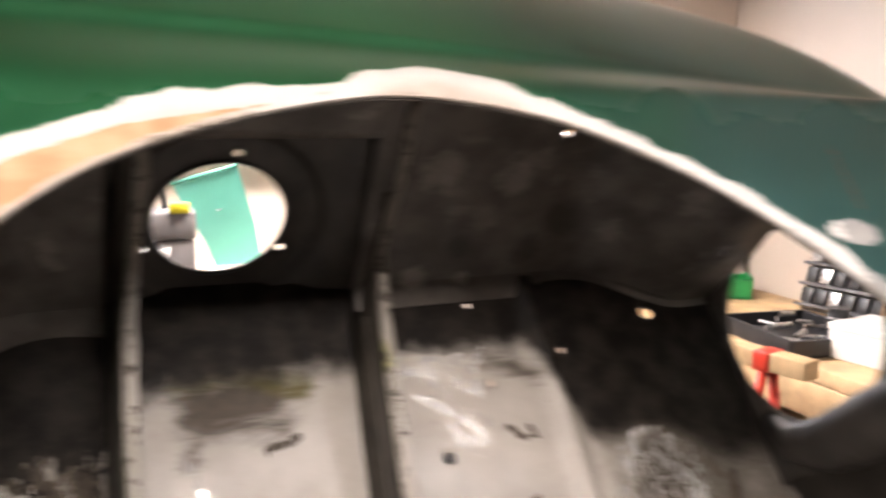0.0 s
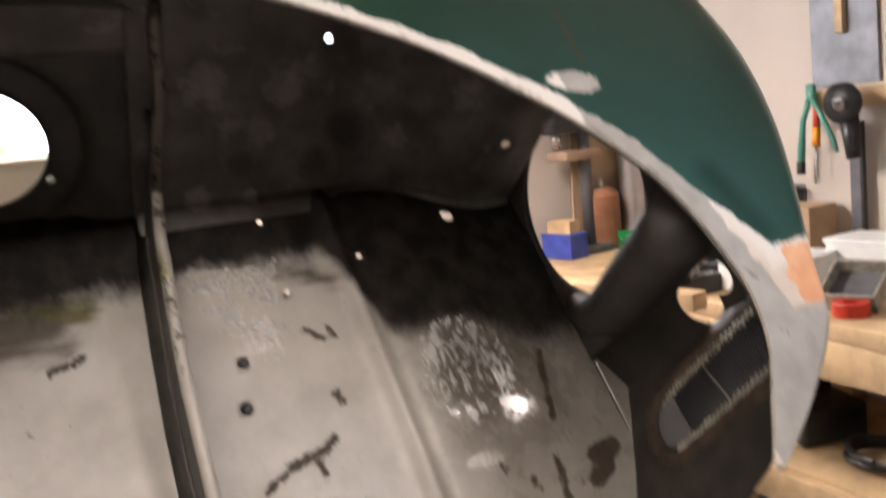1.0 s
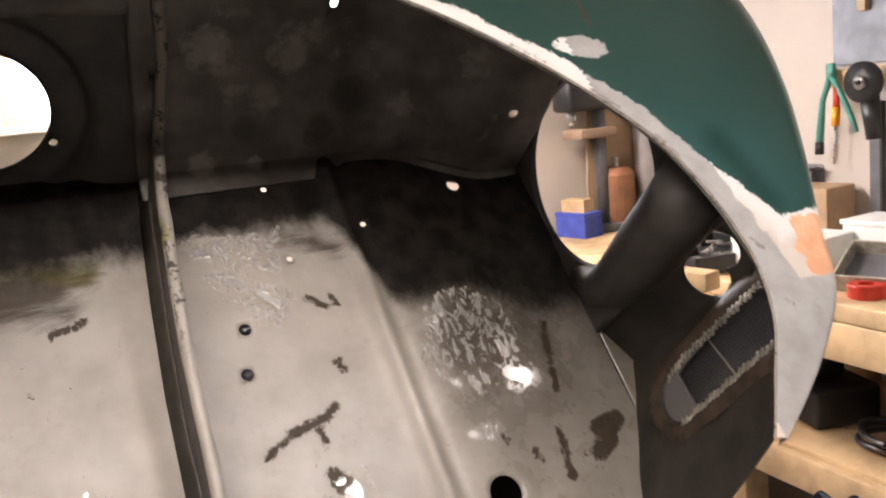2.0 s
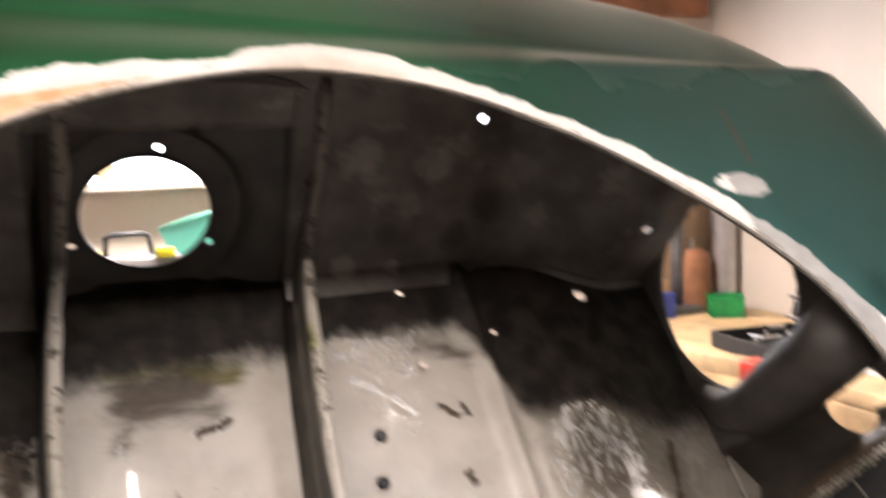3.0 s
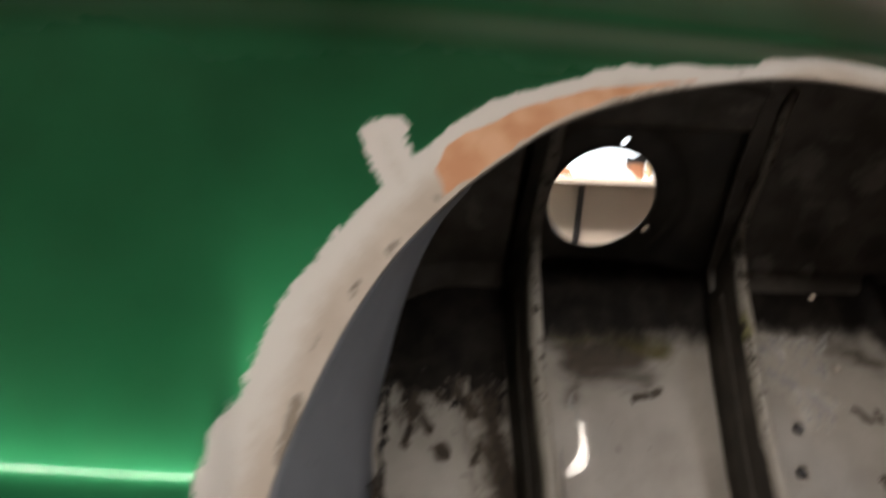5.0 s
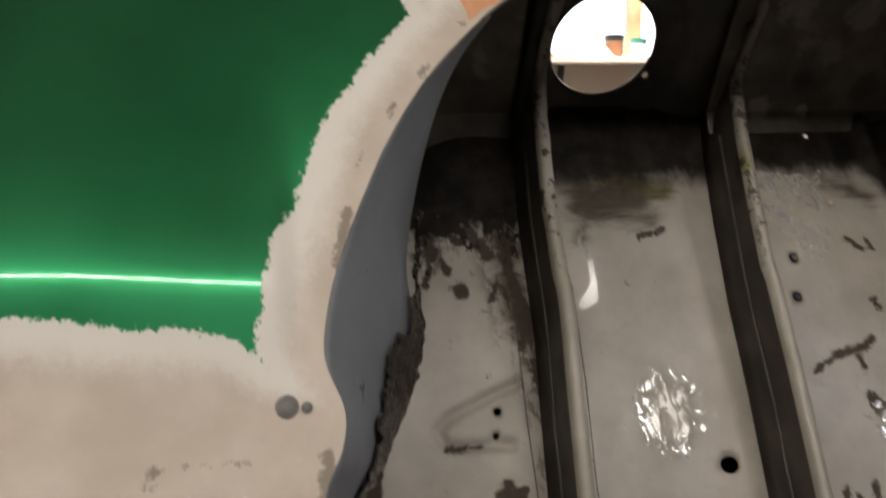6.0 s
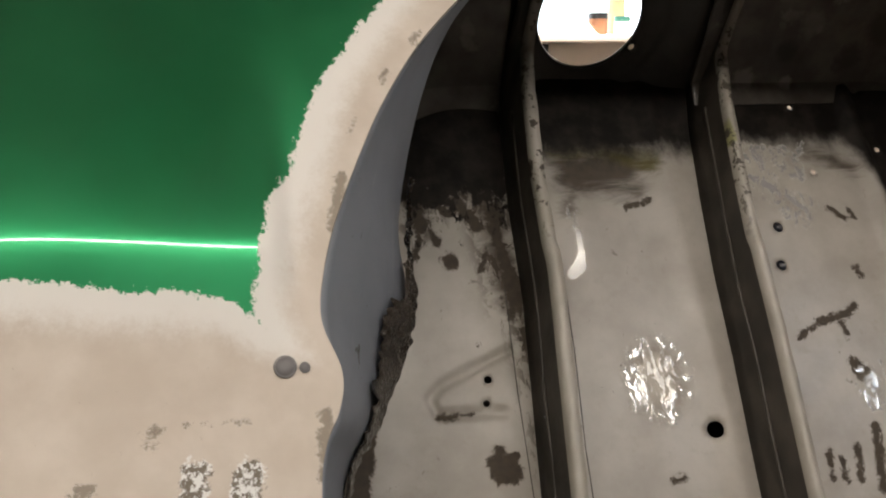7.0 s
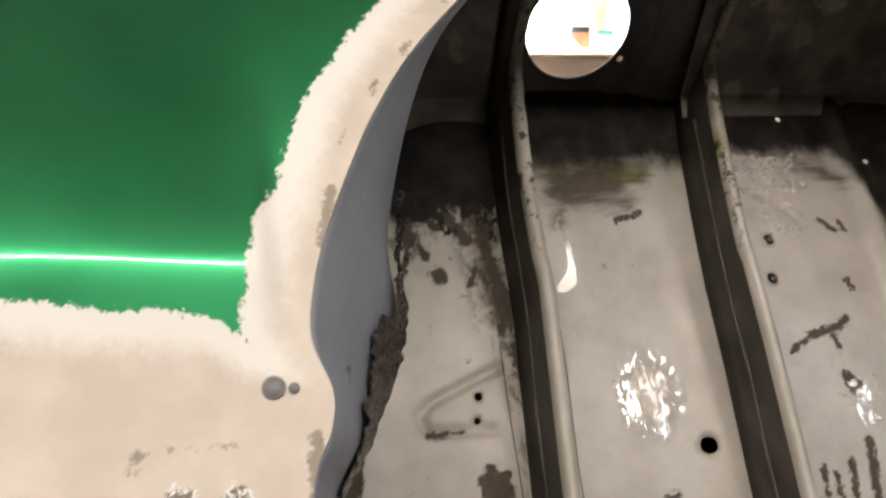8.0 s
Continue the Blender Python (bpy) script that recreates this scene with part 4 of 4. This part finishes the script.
sl = thing("roof_light", pose(1.22, -0.35, 2.395), "small square roof light with cool daylight", "roof light", kind="structure")
part("pane", box(0.46, 0.40, 0.008, (0, 0, -0.006)), SKYPANE, sl)
for sx, sy, x, y in ((0.04, 0.48, -0.25, 0), (0.04, 0.48, 0.25, 0), (0.46, 0.04, 0, -0.22), (0.46, 0.04, 0, 0.22)):
    part("frame", box(sx, sy, 0.03, (x, y, -0.01), 0.003), WHITE, sl)

st = thing("body_stand", pose(0.07, 0.56, 0), "grey steel stand carrying the car body", "stand")
part("foot", box(0.60, 0.08, 0.05, (0, 0, 0.025), 0.006), GALV, st)
part("foot", box(0.08, 0.60, 0.05, (0, 0, 0.077), 0.006), GALV, st)
part("post", box(0.07, 0.07, 0.86, (0, 0, 0.53), 0.006), GALV, st)
part("cradle", box(0.50, 0.06, 0.04, (0, -0.01, 0.945), 0.006, None, (-36.4, 0, 4)), GALV, st)

# ---- workbench along the east wall ----
wb = thing("workbench", pose(1.98, 0.9, 0), "pine workbench with a lower shelf, crowded with tools", "workbench")
for k in range(4):
    part("board", box(0.157, 4.1, 0.045, (-0.235 + 0.160 * k, 0, 0.875), 0.004), WOOD, wb)
part("apron", box(0.03, 4.1, 0.10, (-0.30, 0, 0.80), 0.004), WOOD, wb)
for k in range(3):
    part("shelf_board", box(0.19, 4.0, 0.025, (-0.20 + 0.196 * k, 0, 0.465), 0.003), WOOD, wb)
part("shelf_rail", box(0.03, 4.1, 0.09, (-0.31, 0, 0.42), 0.004), WOOD, wb)
for yy in (-1.95, -0.6, 0.95, 1.95):
    part("leg", box(0.09, 0.09, 0.85, (-0.24, yy, 0.425), 0.004), WOOD, wb)
    part("leg", box(0.07, 0.07, 0.85, (0.27, yy, 0.425), 0.004), WOOD, wb)


def plain_thing(name, m, label, category, parts):
    """A thing from (part name, mesh, material) rows."""
    e = thing(name, m, label, category)
    for n, bm, mt in parts:
        part(n, bm, mt, e, smooth=False)
    return e


TOPZ = 0.8975
# tool tray
tray = bmesh.new()
box(0.30, 0.36, 0.012, (0, 0, 0.006), 0.003, tray)
for sx, sy, x, y in ((0.012, 0.36, -0.15, 0), (0.012, 0.36, 0.15, 0), (0.30, 0.012, 0, -0.18), (0.30, 0.012, 0, 0.18)):
    box(sx, sy, 0.05, (x, y, 0.03), 0.003, tray)
sockets = []
rnd = random.Random(4)
for k in range(16):
    x, y, a = rnd.uniform(-0.10, 0.10), rnd.uniform(-0.13, 0.13), rnd.uniform(0, 3.1)
    d = Vector((math.cos(a), math.sin(a), 0)) * rnd.uniform(0.02, 0.045)
    z = rnd.uniform(0.02, 0.06)
    sockets.append(("socket", tube([Vector((x, y, z)) - d, Vector((x, y, z)) + d], rnd.uniform(0.004, 0.010), 8), STEEL))
plain_thing("tool_tray", pose(1.83, 2.08, TOPZ, 0, 0, -8), "black plastic tray full of bright steel sockets", "tray", (("tray", tray, BLACK), *sockets))
plain_thing("storage_box", pose(1.90, 1.80, TOPZ, 0, 0, 10), "white cardboard box lying on the workbench", "box", (("body", box(0.20, 0.26, 0.085, (0, 0, 0.0435), 0.004), WHITE), ("lid", box(0.206, 0.266, 0.02, (0, 0, 0.095), 0.004), WHITE)))
bm = bmesh.new()
lathe([(0.0, 0), (0.032, 0), (0.034, 0.10), (0.030, 0.115), (0.030, 0.13), (0.0, 0.131)], bm=bm)
plain_thing("spray_can", pose(1.86, 1.955, TOPZ), "black spray can with a bright steel rim", "can", (("body", bm, BLACK), ("rim", lathe([(0.0345, 0.098), (0.0355, 0.101), (0.0345, 0.105)], bm=None), STEEL)))
gb = bmesh.new()
box(0.12, 0.14, 0.010, (0, 0, 0.006), 0.002, gb)
for sx, sy, x, y, h in ((0.008, 0.14, -0.056, 0, 0.05), (0.008, 0.14, 0.056, 0, 0.085), (0.12, 0.008, 0, -0.066, 0.075), (0.12, 0.008, 0, 0.066, 0.075)):
    box(sx, sy, h, (x, y, h / 2 + 0.002), 0.002, gb)
plain_thing("parts_bin", pose(2.12, 2.72, TOPZ, 0, 0, -30), "small green plastic parts bin on the workbench", "bin", (("body", gb, GREENBOX),))
# organiser leaning on the wall
org = thing("organiser", pose(2.20, 2.22, TOPZ + 0.002, 0, 18, 8), "grey plastic organiser with rows of slots, leaning on the wall", "organiser")
part("back", box(0.015, 0.40, 0.26, (0, 0, 0.135), 0.003), DGREY, org)
for k in range(4):
    part("shelf", box(0.05, 0.40, 0.010, (-0.03, 0, 0.02 + 0.075 * k), 0.002), DGREY, org)
for r in range(3):
    for k in range(7):
        part("slot", box(0.012, 0.042, 0.052, (-0.036, -0.165 + 0.055 * k, 0.057 + 0.075 * r), 0.002), STEEL if (k * 3 + r) % 4 == 0 else BLACK, org)
# drill press at the bench's end
dp = thing("drill_press", pose(1.985, 2.89, TOPZ), "dark bench drill press with a wooden table", "drill press")
part("base", box(0.20, 0.16, 0.03, (0, 0, 0.016), 0.004), DGREY, dp)
part("column", tube([(0.04, 0, 0.03), (0.04, 0, 0.62)], 0.026, 16), DGREY, dp)
part("table", box(0.17, 0.14, 0.04, (-0.01, 0, 0.40), 0.006), WOOD2, dp)
part("head", box(0.22, 0.13, 0.14, (-0.03, 0, 0.56), 0.02), BLACK, dp)
part("chuck", lathe([(0.0, 0.43), (0.014, 0.43), (0.022, 0.46), (0.022, 0.49), (0.01, 0.495)], m=Matrix.Translation((-0.09, 0, 0))), STEEL, dp)
plain_thing("motor", pose(2.10, 2.90, TOPZ), "round brown motor standing by the drill press", "motor", (("housing", lathe([(0.0, 0), (0.07, 0), (0.075, 0.02), (0.075, 0.22), (0.05, 0.25), (0.0, 0.25)]), DARKWOOD), ("shaft", lathe([(0.012, 0.25), (0.012, 0.29), (0.0, 0.29)]), STEEL)))
plain_thing("wood_block", pose(1.87, 2.85, TOPZ + 0.1, 0, 0, 20), "pale offcut of planed pine", "wood block", (("block", box(0.07, 0.11, 0.05, (0, 0, 0.025), 0.002), WOOD),))
plain_thing("clamp_box", pose(1.87, 2.85, TOPZ, 0, 0, 12), "blue plastic box under an offcut", "box", (("body", box(0.10, 0.16, 0.085, (0, 0, 0.0425), 0.004), BLUE), ("lid", box(0.104, 0.164, 0.014, (0, 0, 0.0925), 0.003), BLUE)))
plain_thing("plywood_board", pose(2.12, 2.965, TOPZ, 4, 0, 0), "tan plywood board standing against the wall", "board", (("board", box(0.26, 0.012, 0.62, (0, 0, 0.312), 0.002), PLY),))
plain_thing("metal_roll", pose(2.235, 2.87, TOPZ), "upright roll of dull silver sheet metal", "roll", (("roll", lathe([(0.0, 0.0), (0.05, 0.0), (0.05, 0.60), (0.046, 0.60), (0.046, 0.02), (0.0, 0.02)]), DULLSTEEL),))
# by the wall
plain_thing("cardboard_box", pose(2.20, 1.97, TOPZ, 0, 0, 5), "brown cardboard box with a torn flap", "box", (("body", box(0.14, 0.16, 0.20, (0, 0, 0.10), 0.003), CARD), ("flap", box(0.14, 0.004, 0.07, (0, 0.10, 0.22), 0, None, (-40, 0, 0)), CARD)))
plain_thing("storage_box", pose(2.10, 1.62, TOPZ, 0, 0, 4), "white plastic storage box with a flat lid", "box", (("body", box(0.16, 0.22, 0.12, (0, 0, 0.061), 0.006), WHITE), ("lid", box(0.17, 0.23, 0.015, (0, 0, 0.1285), 0.004), WHITE)))
cs = bmesh.new()
box(0.16, 0.14, 0.006, (0, 0, 0.004), 0.001, cs)
for sx, sy, x, y in ((0.006, 0.14, -0.077, 0), (0.006, 0.14, 0.077, 0), (0.16, 0.006, 0, -0.067), (0.16, 0.006, 0, 0.067)):
    box(sx, sy, 0.05, (x, y, 0.026), 0.001, cs)
plain_thing("open_case", pose(1.86, 1.50, TOPZ + 0.03, 0, -24, 20), "open grey tin case with a pale rim, tipped on its side", "case", (("case", cs, FLANGE), ("lining", box(0.146, 0.126, 0.004, (0, 0, 0.012)), DGREY)))
plain_thing("tape_roll", pose(1.76, 1.44, TOPZ), "roll of red tape on the workbench", "tape", (("roll", lathe([(0.02, 0), (0.042, 0), (0.044, 0.003), (0.044, 0.032), (0.042, 0.035), (0.02, 0.035), (0.02, 0)]), RED),))

# hanging on the wall over the bench: a metal sheet, a rail, hand tools
plain_thing("metal_sheet", pose(2.292, 1.86, 1.46), "weathered grey galvanised sheet fixed to the wall", "metal sheet", (("sheet", box(0.006, 0.24, 0.36, (0, 0, 0.185), 0.001), GALV), ("batten", box(0.02, 0.03, 0.16, (-0.013, 0.0, 0.24), 0.002), WOOD)))
plain_thing("tool_rail", pose(2.285, 1.55, 1.425), "pine tool rail screwed to the wall", "tool rail", (("rail", box(0.03, 0.86, 0.06, (0, 0, 0), 0.003), WOOD), ("hook", tube([(-0.015, 0.40, 0.0), (-0.04, 0.40, 0.0), (-0.045, 0.40, 0.02)], 0.003, 8), STEEL), ("hook", tube([(-0.015, 0.28, 0.0), (-0.04, 0.28, 0.0), (-0.045, 0.28, 0.02)], 0.003, 8), STEEL)))
pl = thing("pliers", pose(2.25, 1.955, 1.46), "long pliers with worn green grips, hanging on the rail", "pliers")
part("jaw", box(0.018, 0.03, 0.05, (0, 0, -0.01), 0.006), TEALGRIP, pl)
part("grip", tube([(0, 0.005, -0.03), (0, 0.035, -0.10), (0, 0.045, -0.19), (0, 0.05, -0.24)], [0.010, 0.009, 0.012, 0.012], 10), TEALGRIP, pl)
part("grip", tube([(0, -0.005, -0.03), (0, -0.04, -0.09), (0, -0.075, -0.16), (0, -0.09, -0.20)], [0.010, 0.009, 0.008, 0.006], 10), TEALGRIP, pl)
part("tip", tube([(0, 0.05, -0.23), (0, 0.052, -0.27)], 0.014, 10), BLACK, pl)
sd = thing("screwdriver", pose(2.25, 1.935, 1.40), "screwdriver with a red and yellow handle, hanging on the rail", "screwdriver")
part("handle", tube([(0, 0, 0), (0, 0.004, -0.06)], 0.010, 12), RED, sd)
part("ferrule", tube([(0, 0.004, -0.06), (0, 0.008, -0.12)], 0.013, 12), ORANGE, sd)
part("shaft", tube([(0, 0.008, -0.12), (0, 0.016, -0.24)], 0.0035, 8), STEEL, sd)
gr = thing("angle_grinder", pose(2.22, 1.80, 1.41), "black angle grinder with a steel flange, hanging from the rail", "angle grinder")
part("guard", lathe([(0.0, 0.0), (0.055, 0.0), (0.06, 0.01), (0.06, 0.03), (0.0, 0.03)], m=pose(0, 0, 0, 0, -90, 0)), BLACK, gr)
part("flange", lathe([(0.008, 0.03), (0.02, 0.032), (0.022, 0.037), (0.010, 0.040)], m=pose(0, 0, 0, 0, -90, 0)), STEEL, gr)
part("body", tube([(0, -0.005, -0.04), (0, -0.02, -0.17)], [0.028, 0.022], 14), BLACK, gr)
plain_thing("spirit_level", pose(2.27, 1.81, 0.93), "long dark steel straightedge leaning on the wall", "straightedge", (("bar", box(0.015, 0.045, 0.42, (0, 0, 0.21), 0.002), DGREY), ("edge", box(0.017, 0.01, 0.42, (-0.002, -0.02, 0.21), 0.001), BLACK)))

# on the shelf and the floor
SH = 0.479
ch = thing("battery_charger", pose(1.92, 1.72, SH, 0, 0, -15), "black battery charger with a battery on it", "charger")
part("body", box(0.20, 0.24, 0.11, (0, 0, 0.055), 0.012), BLACK, ch)
part("battery", box(0.08, 0.10, 0.08, (0.02, 0.03, 0.15), 0.010), BLACK, ch)
part("label", box(0.002, 0.05, 0.03, (-0.101, -0.02, 0.06)), WHITE, ch)
cable = [(math.cos(a * 0.8) * (0.09 + 0.02 * math.sin(a)), math.sin(a * 0.8) * 0.11, 0.012 + 0.012 * a / 6) for a in np.linspace(0, 20, 70)]
plain_thing("cable", pose(1.86, 1.42, SH), "coil of black power cable on the shelf", "cable", (("coil", tube(cable, 0.008, 8), BLACK), ("plug", box(0.05, 0.04, 0.035, (0.1, 0.03, 0.02), 0.008), BLACK)))
plain_thing("power_tool", pose(2.05, 1.40, SH), "black power tool with an orange front knob", "power tool", (("body", tube([(0, -0.12, 0.06), (0, 0.12, 0.06)], [0.055, 0.045], 16), BLACK), ("knob", tube([(-0.06, 0.02, 0.06), (-0.09, 0.02, 0.06)], 0.03, 12), ORANGE)))
bin_ = thing("waste_bin", pose(1.42, 1.20, 0.0), "round waste bin with a crumpled black liner", "waste bin")
part("bin", lathe([(0.0, 0.0), (0.15, 0.0), (0.175, 0.46), (0.17, 0.46), (0.146, 0.01), (0.0, 0.01)]), DGREY, bin_)


def liner(u, v):
    a = 2 * math.pi * u
    r, h = along([(0.150, 0.30), (0.166, 0.44), (0.176, 0.475), (0.184, 0.46), (0.186, 0.38)], v)
    k = 0.012 * noise.noise(Vector((math.cos(a) * 4, math.sin(a) * 4, v * 3))) + 0.006 * math.sin(a * 17 + v * 3)
    return Vector(((r + k) * math.cos(a), (r + k) * math.sin(a), h + k * 1.2))


bm = sheet(liner, 140, 24)
bmesh.ops.remove_doubles(bm, verts=bm.verts, dist=0.0003)
part("liner", bm, BAG, bin_, "crumpled shiny black plastic liner")
part("waste", sheet(lambda u, v: Vector((0.14 * (u * 2 - 1), 0.14 * (v * 2 - 1), 0.37 + 0.05 * noise.noise(Vector((u * 7, v * 7, 1))))), 30, 30), WHITE, bin_, "crumpled white paper")
tr = thing("trestle", pose(1.50, 1.72, 0, 0, 0, 12), "folding trestle with a pine top rail and red steel legs", "trestle")
part("top_rail", box(0.06, 0.78, 0.05, (0, 0.36, 0.945), 0.004), WOOD, tr)
for yy in (0.10, 0.62):
    for sx in (-1, 1):
        part("leg", tube([(sx * 0.02, yy, 0.93), (sx * 0.20, yy, 0.0)], 0.014, 10), RED, tr)
    part("bracket", box(0.075, 0.05, 0.055, (0, yy, 0.945), 0.006), RED, tr)
plain_thing("squeeze_bottle", pose(1.72, 1.86, SH), "yellow squeeze bottle with a black cap", "bottle", (("body", lathe([(0.0, 0), (0.022, 0), (0.024, 0.01), (0.024, 0.10), (0.012, 0.125), (0.0, 0.126)]), YELLOW), ("cap", lathe([(0.0125, 0.12), (0.012, 0.155), (0.0, 0.156)]), BLACK)))
plain_thing("rag", pose(1.72, 1.93, SH), "crumpled red rag on the shelf", "rag", (("cloth", sheet(lambda u, v: Vector((0.07 * (2 * u - 1), 0.06 * (2 * v - 1), 0.002 + 0.05 * max(0, 1 - (2 * u - 1) ** 2) * max(0, 1 - (2 * v - 1) ** 2) * (1 + 0.7 * noise.noise(Vector((u * 6, v * 6, 2)))))), 24, 24, thick=0.002), RED),))

# ---- by the window ----
plain_thing("wall_shelf", pose(0.03, 2.80, 1.085), "deep cream painted shelf on the wall", "shelf", (("board", box(0.95, 0.40, 0.03, (0, 0, 0), 0.003), WALL), ("bracket", box(0.03, 0.36, 0.12, (-0.35, 0.02, -0.076), 0.003), WALL), ("bracket", box(0.03, 0.36, 0.12, (0.35, 0.02, -0.076), 0.003), WALL)))
tb = thing("toolbox", pose(-0.045, 2.70, 1.10), "grey plastic toolbox with yellow catches and a folding handle", "toolbox")
part("body", box(0.28, 0.15, 0.12, (0, 0, 0.06), 0.008), DGREY2, tb)
part("lid", box(0.29, 0.16, 0.085, (0, 0, 0.165), 0.012), DGREY2, tb)
for x in (-0.10, 0.10):
    part("catch", box(0.055, 0.02, 0.03, (x, -0.078, 0.215), 0.004), YELLOW, tb)
part("handle", tube([(-0.065, 0, 0.205), (-0.06, 0, 0.262), (-0.045, 0, 0.27), (0.045, 0, 0.27), (0.06, 0, 0.262), (0.065, 0, 0.205)], 0.008, 10), BLACK, tb)
for k, (x, w) in enumerate(((-0.05, 0.05), (0.005, 0.03), (0.05, 0.04))):
    part("lettering_bar", box(w, 0.002, 0.030, (x, -0.0765, 0.085)), WHITE, tb, "pale lettering bar")
bm = bmesh.new()
outline = [(0.045, 1.372), (0.14, 1.400), (0.235, 1.427), (0.262, 1.34), (0.290, 1.25), (0.315, 1.11), (0.17, 1.11), (0.14, 1.19), (0.09, 1.275)]
lo = [bm.verts.new((x, 2.78 - 0.25 * (z - 1.25), z)) for x, z in outline]
hi = [bm.verts.new((x, 2.795 - 0.25 * (z - 1.25), z)) for x, z in outline]
bm.faces.new(lo)
bm.faces.new(hi[::-1])
for k in range(len(lo)):
    bm.faces.new((lo[k], lo[(k + 1) % len(lo)], hi[(k + 1) % len(lo)], hi[k]))
bmesh.ops.recalc_face_normals(bm, faces=bm.faces)
e = thing("leaning_board", pose(0, 0, 0), "loose teal painted board leaning on the wall", "board")
part("panel", bm, TEAL, e, smooth=False)
part("folded_edge", tube([(x, 2.782 - 0.25 * (z - 1.25), z) for x, z in ((0.045, 1.375), (0.14, 1.403), (0.235, 1.430))], 0.006, 8), TEALGRIP, e, "darker folded top edge")
part("dent", lathe([(0.0, 0.0), (0.008, 0.001), (0.012, 0.003)], m=pose(0.18, 2.772, 1.30, 76, 0, 0)), DGREY, e, "small dark dent")
plain_thing("hanging_bar", pose(0.470, 2.985, 1.235, 0, 4, 0), "thin dark steel bar hanging under the window", "bar", (("bar", box(0.022, 0.012, 0.245, (0, 0, 0.1325), 0.002), BLACK), ("hook", tube([(0, 0, 0.25), (0, -0.01, 0.27), (0, -0.03, 0.275)], 0.004, 8), STEEL)))
SILL = 1.5195
plain_thing("jar", pose(0.665, 2.95, SILL), "brown glass jar on the window sill", "jar", (("glass", lathe([(0.0, 0), (0.032, 0), (0.034, 0.01), (0.034, 0.06), (0.0, 0.061)]), DARKWOOD), ("lid", lathe([(0.035, 0.055), (0.035, 0.075), (0.0, 0.076)]), BLACK)))
plain_thing("jar", pose(0.755, 2.95, SILL), "clear jar with a green lid on the window sill", "jar", (("glass", lathe([(0.0, 0), (0.026, 0), (0.028, 0.008), (0.028, 0.05), (0.0, 0.051)]), WHITE), ("lid", lathe([(0.029, 0.046), (0.029, 0.064), (0.0, 0.065)]), TEALGRIP)))
plain_thing("plastic_bag", pose(0.56, 2.94, SILL), "crumpled white plastic bag on the window sill", "bag", (("bag", sheet(lambda u, v: Vector((0.10 * (2 * u - 1), 0.035 * (2 * v - 1), 0.002 + 0.07 * max(0, 1 - (2 * u - 1) ** 2) * max(0, 1 - (2 * v - 1) ** 2) * (1 + 0.6 * noise.noise(Vector((u * 5, v * 5, 7)))))), 24, 24, thick=0.002), WHITE),))
plain_thing("cloth", pose(0.36, 2.93, SILL), "folded red brown cloth on the window sill", "cloth", (("cloth", sheet(lambda u, v: Vector((0.08 * (2 * u - 1), 0.04 * (2 * v - 1), 0.002 + 0.035 * max(0, 1 - (2 * u - 1) ** 4) * max(0, 1 - (2 * v - 1) ** 4) * (1 + 0.5 * noise.noise(Vector((u * 5, v * 5, 3)))))), 24, 16, thick=0.002), DARKWOOD),))
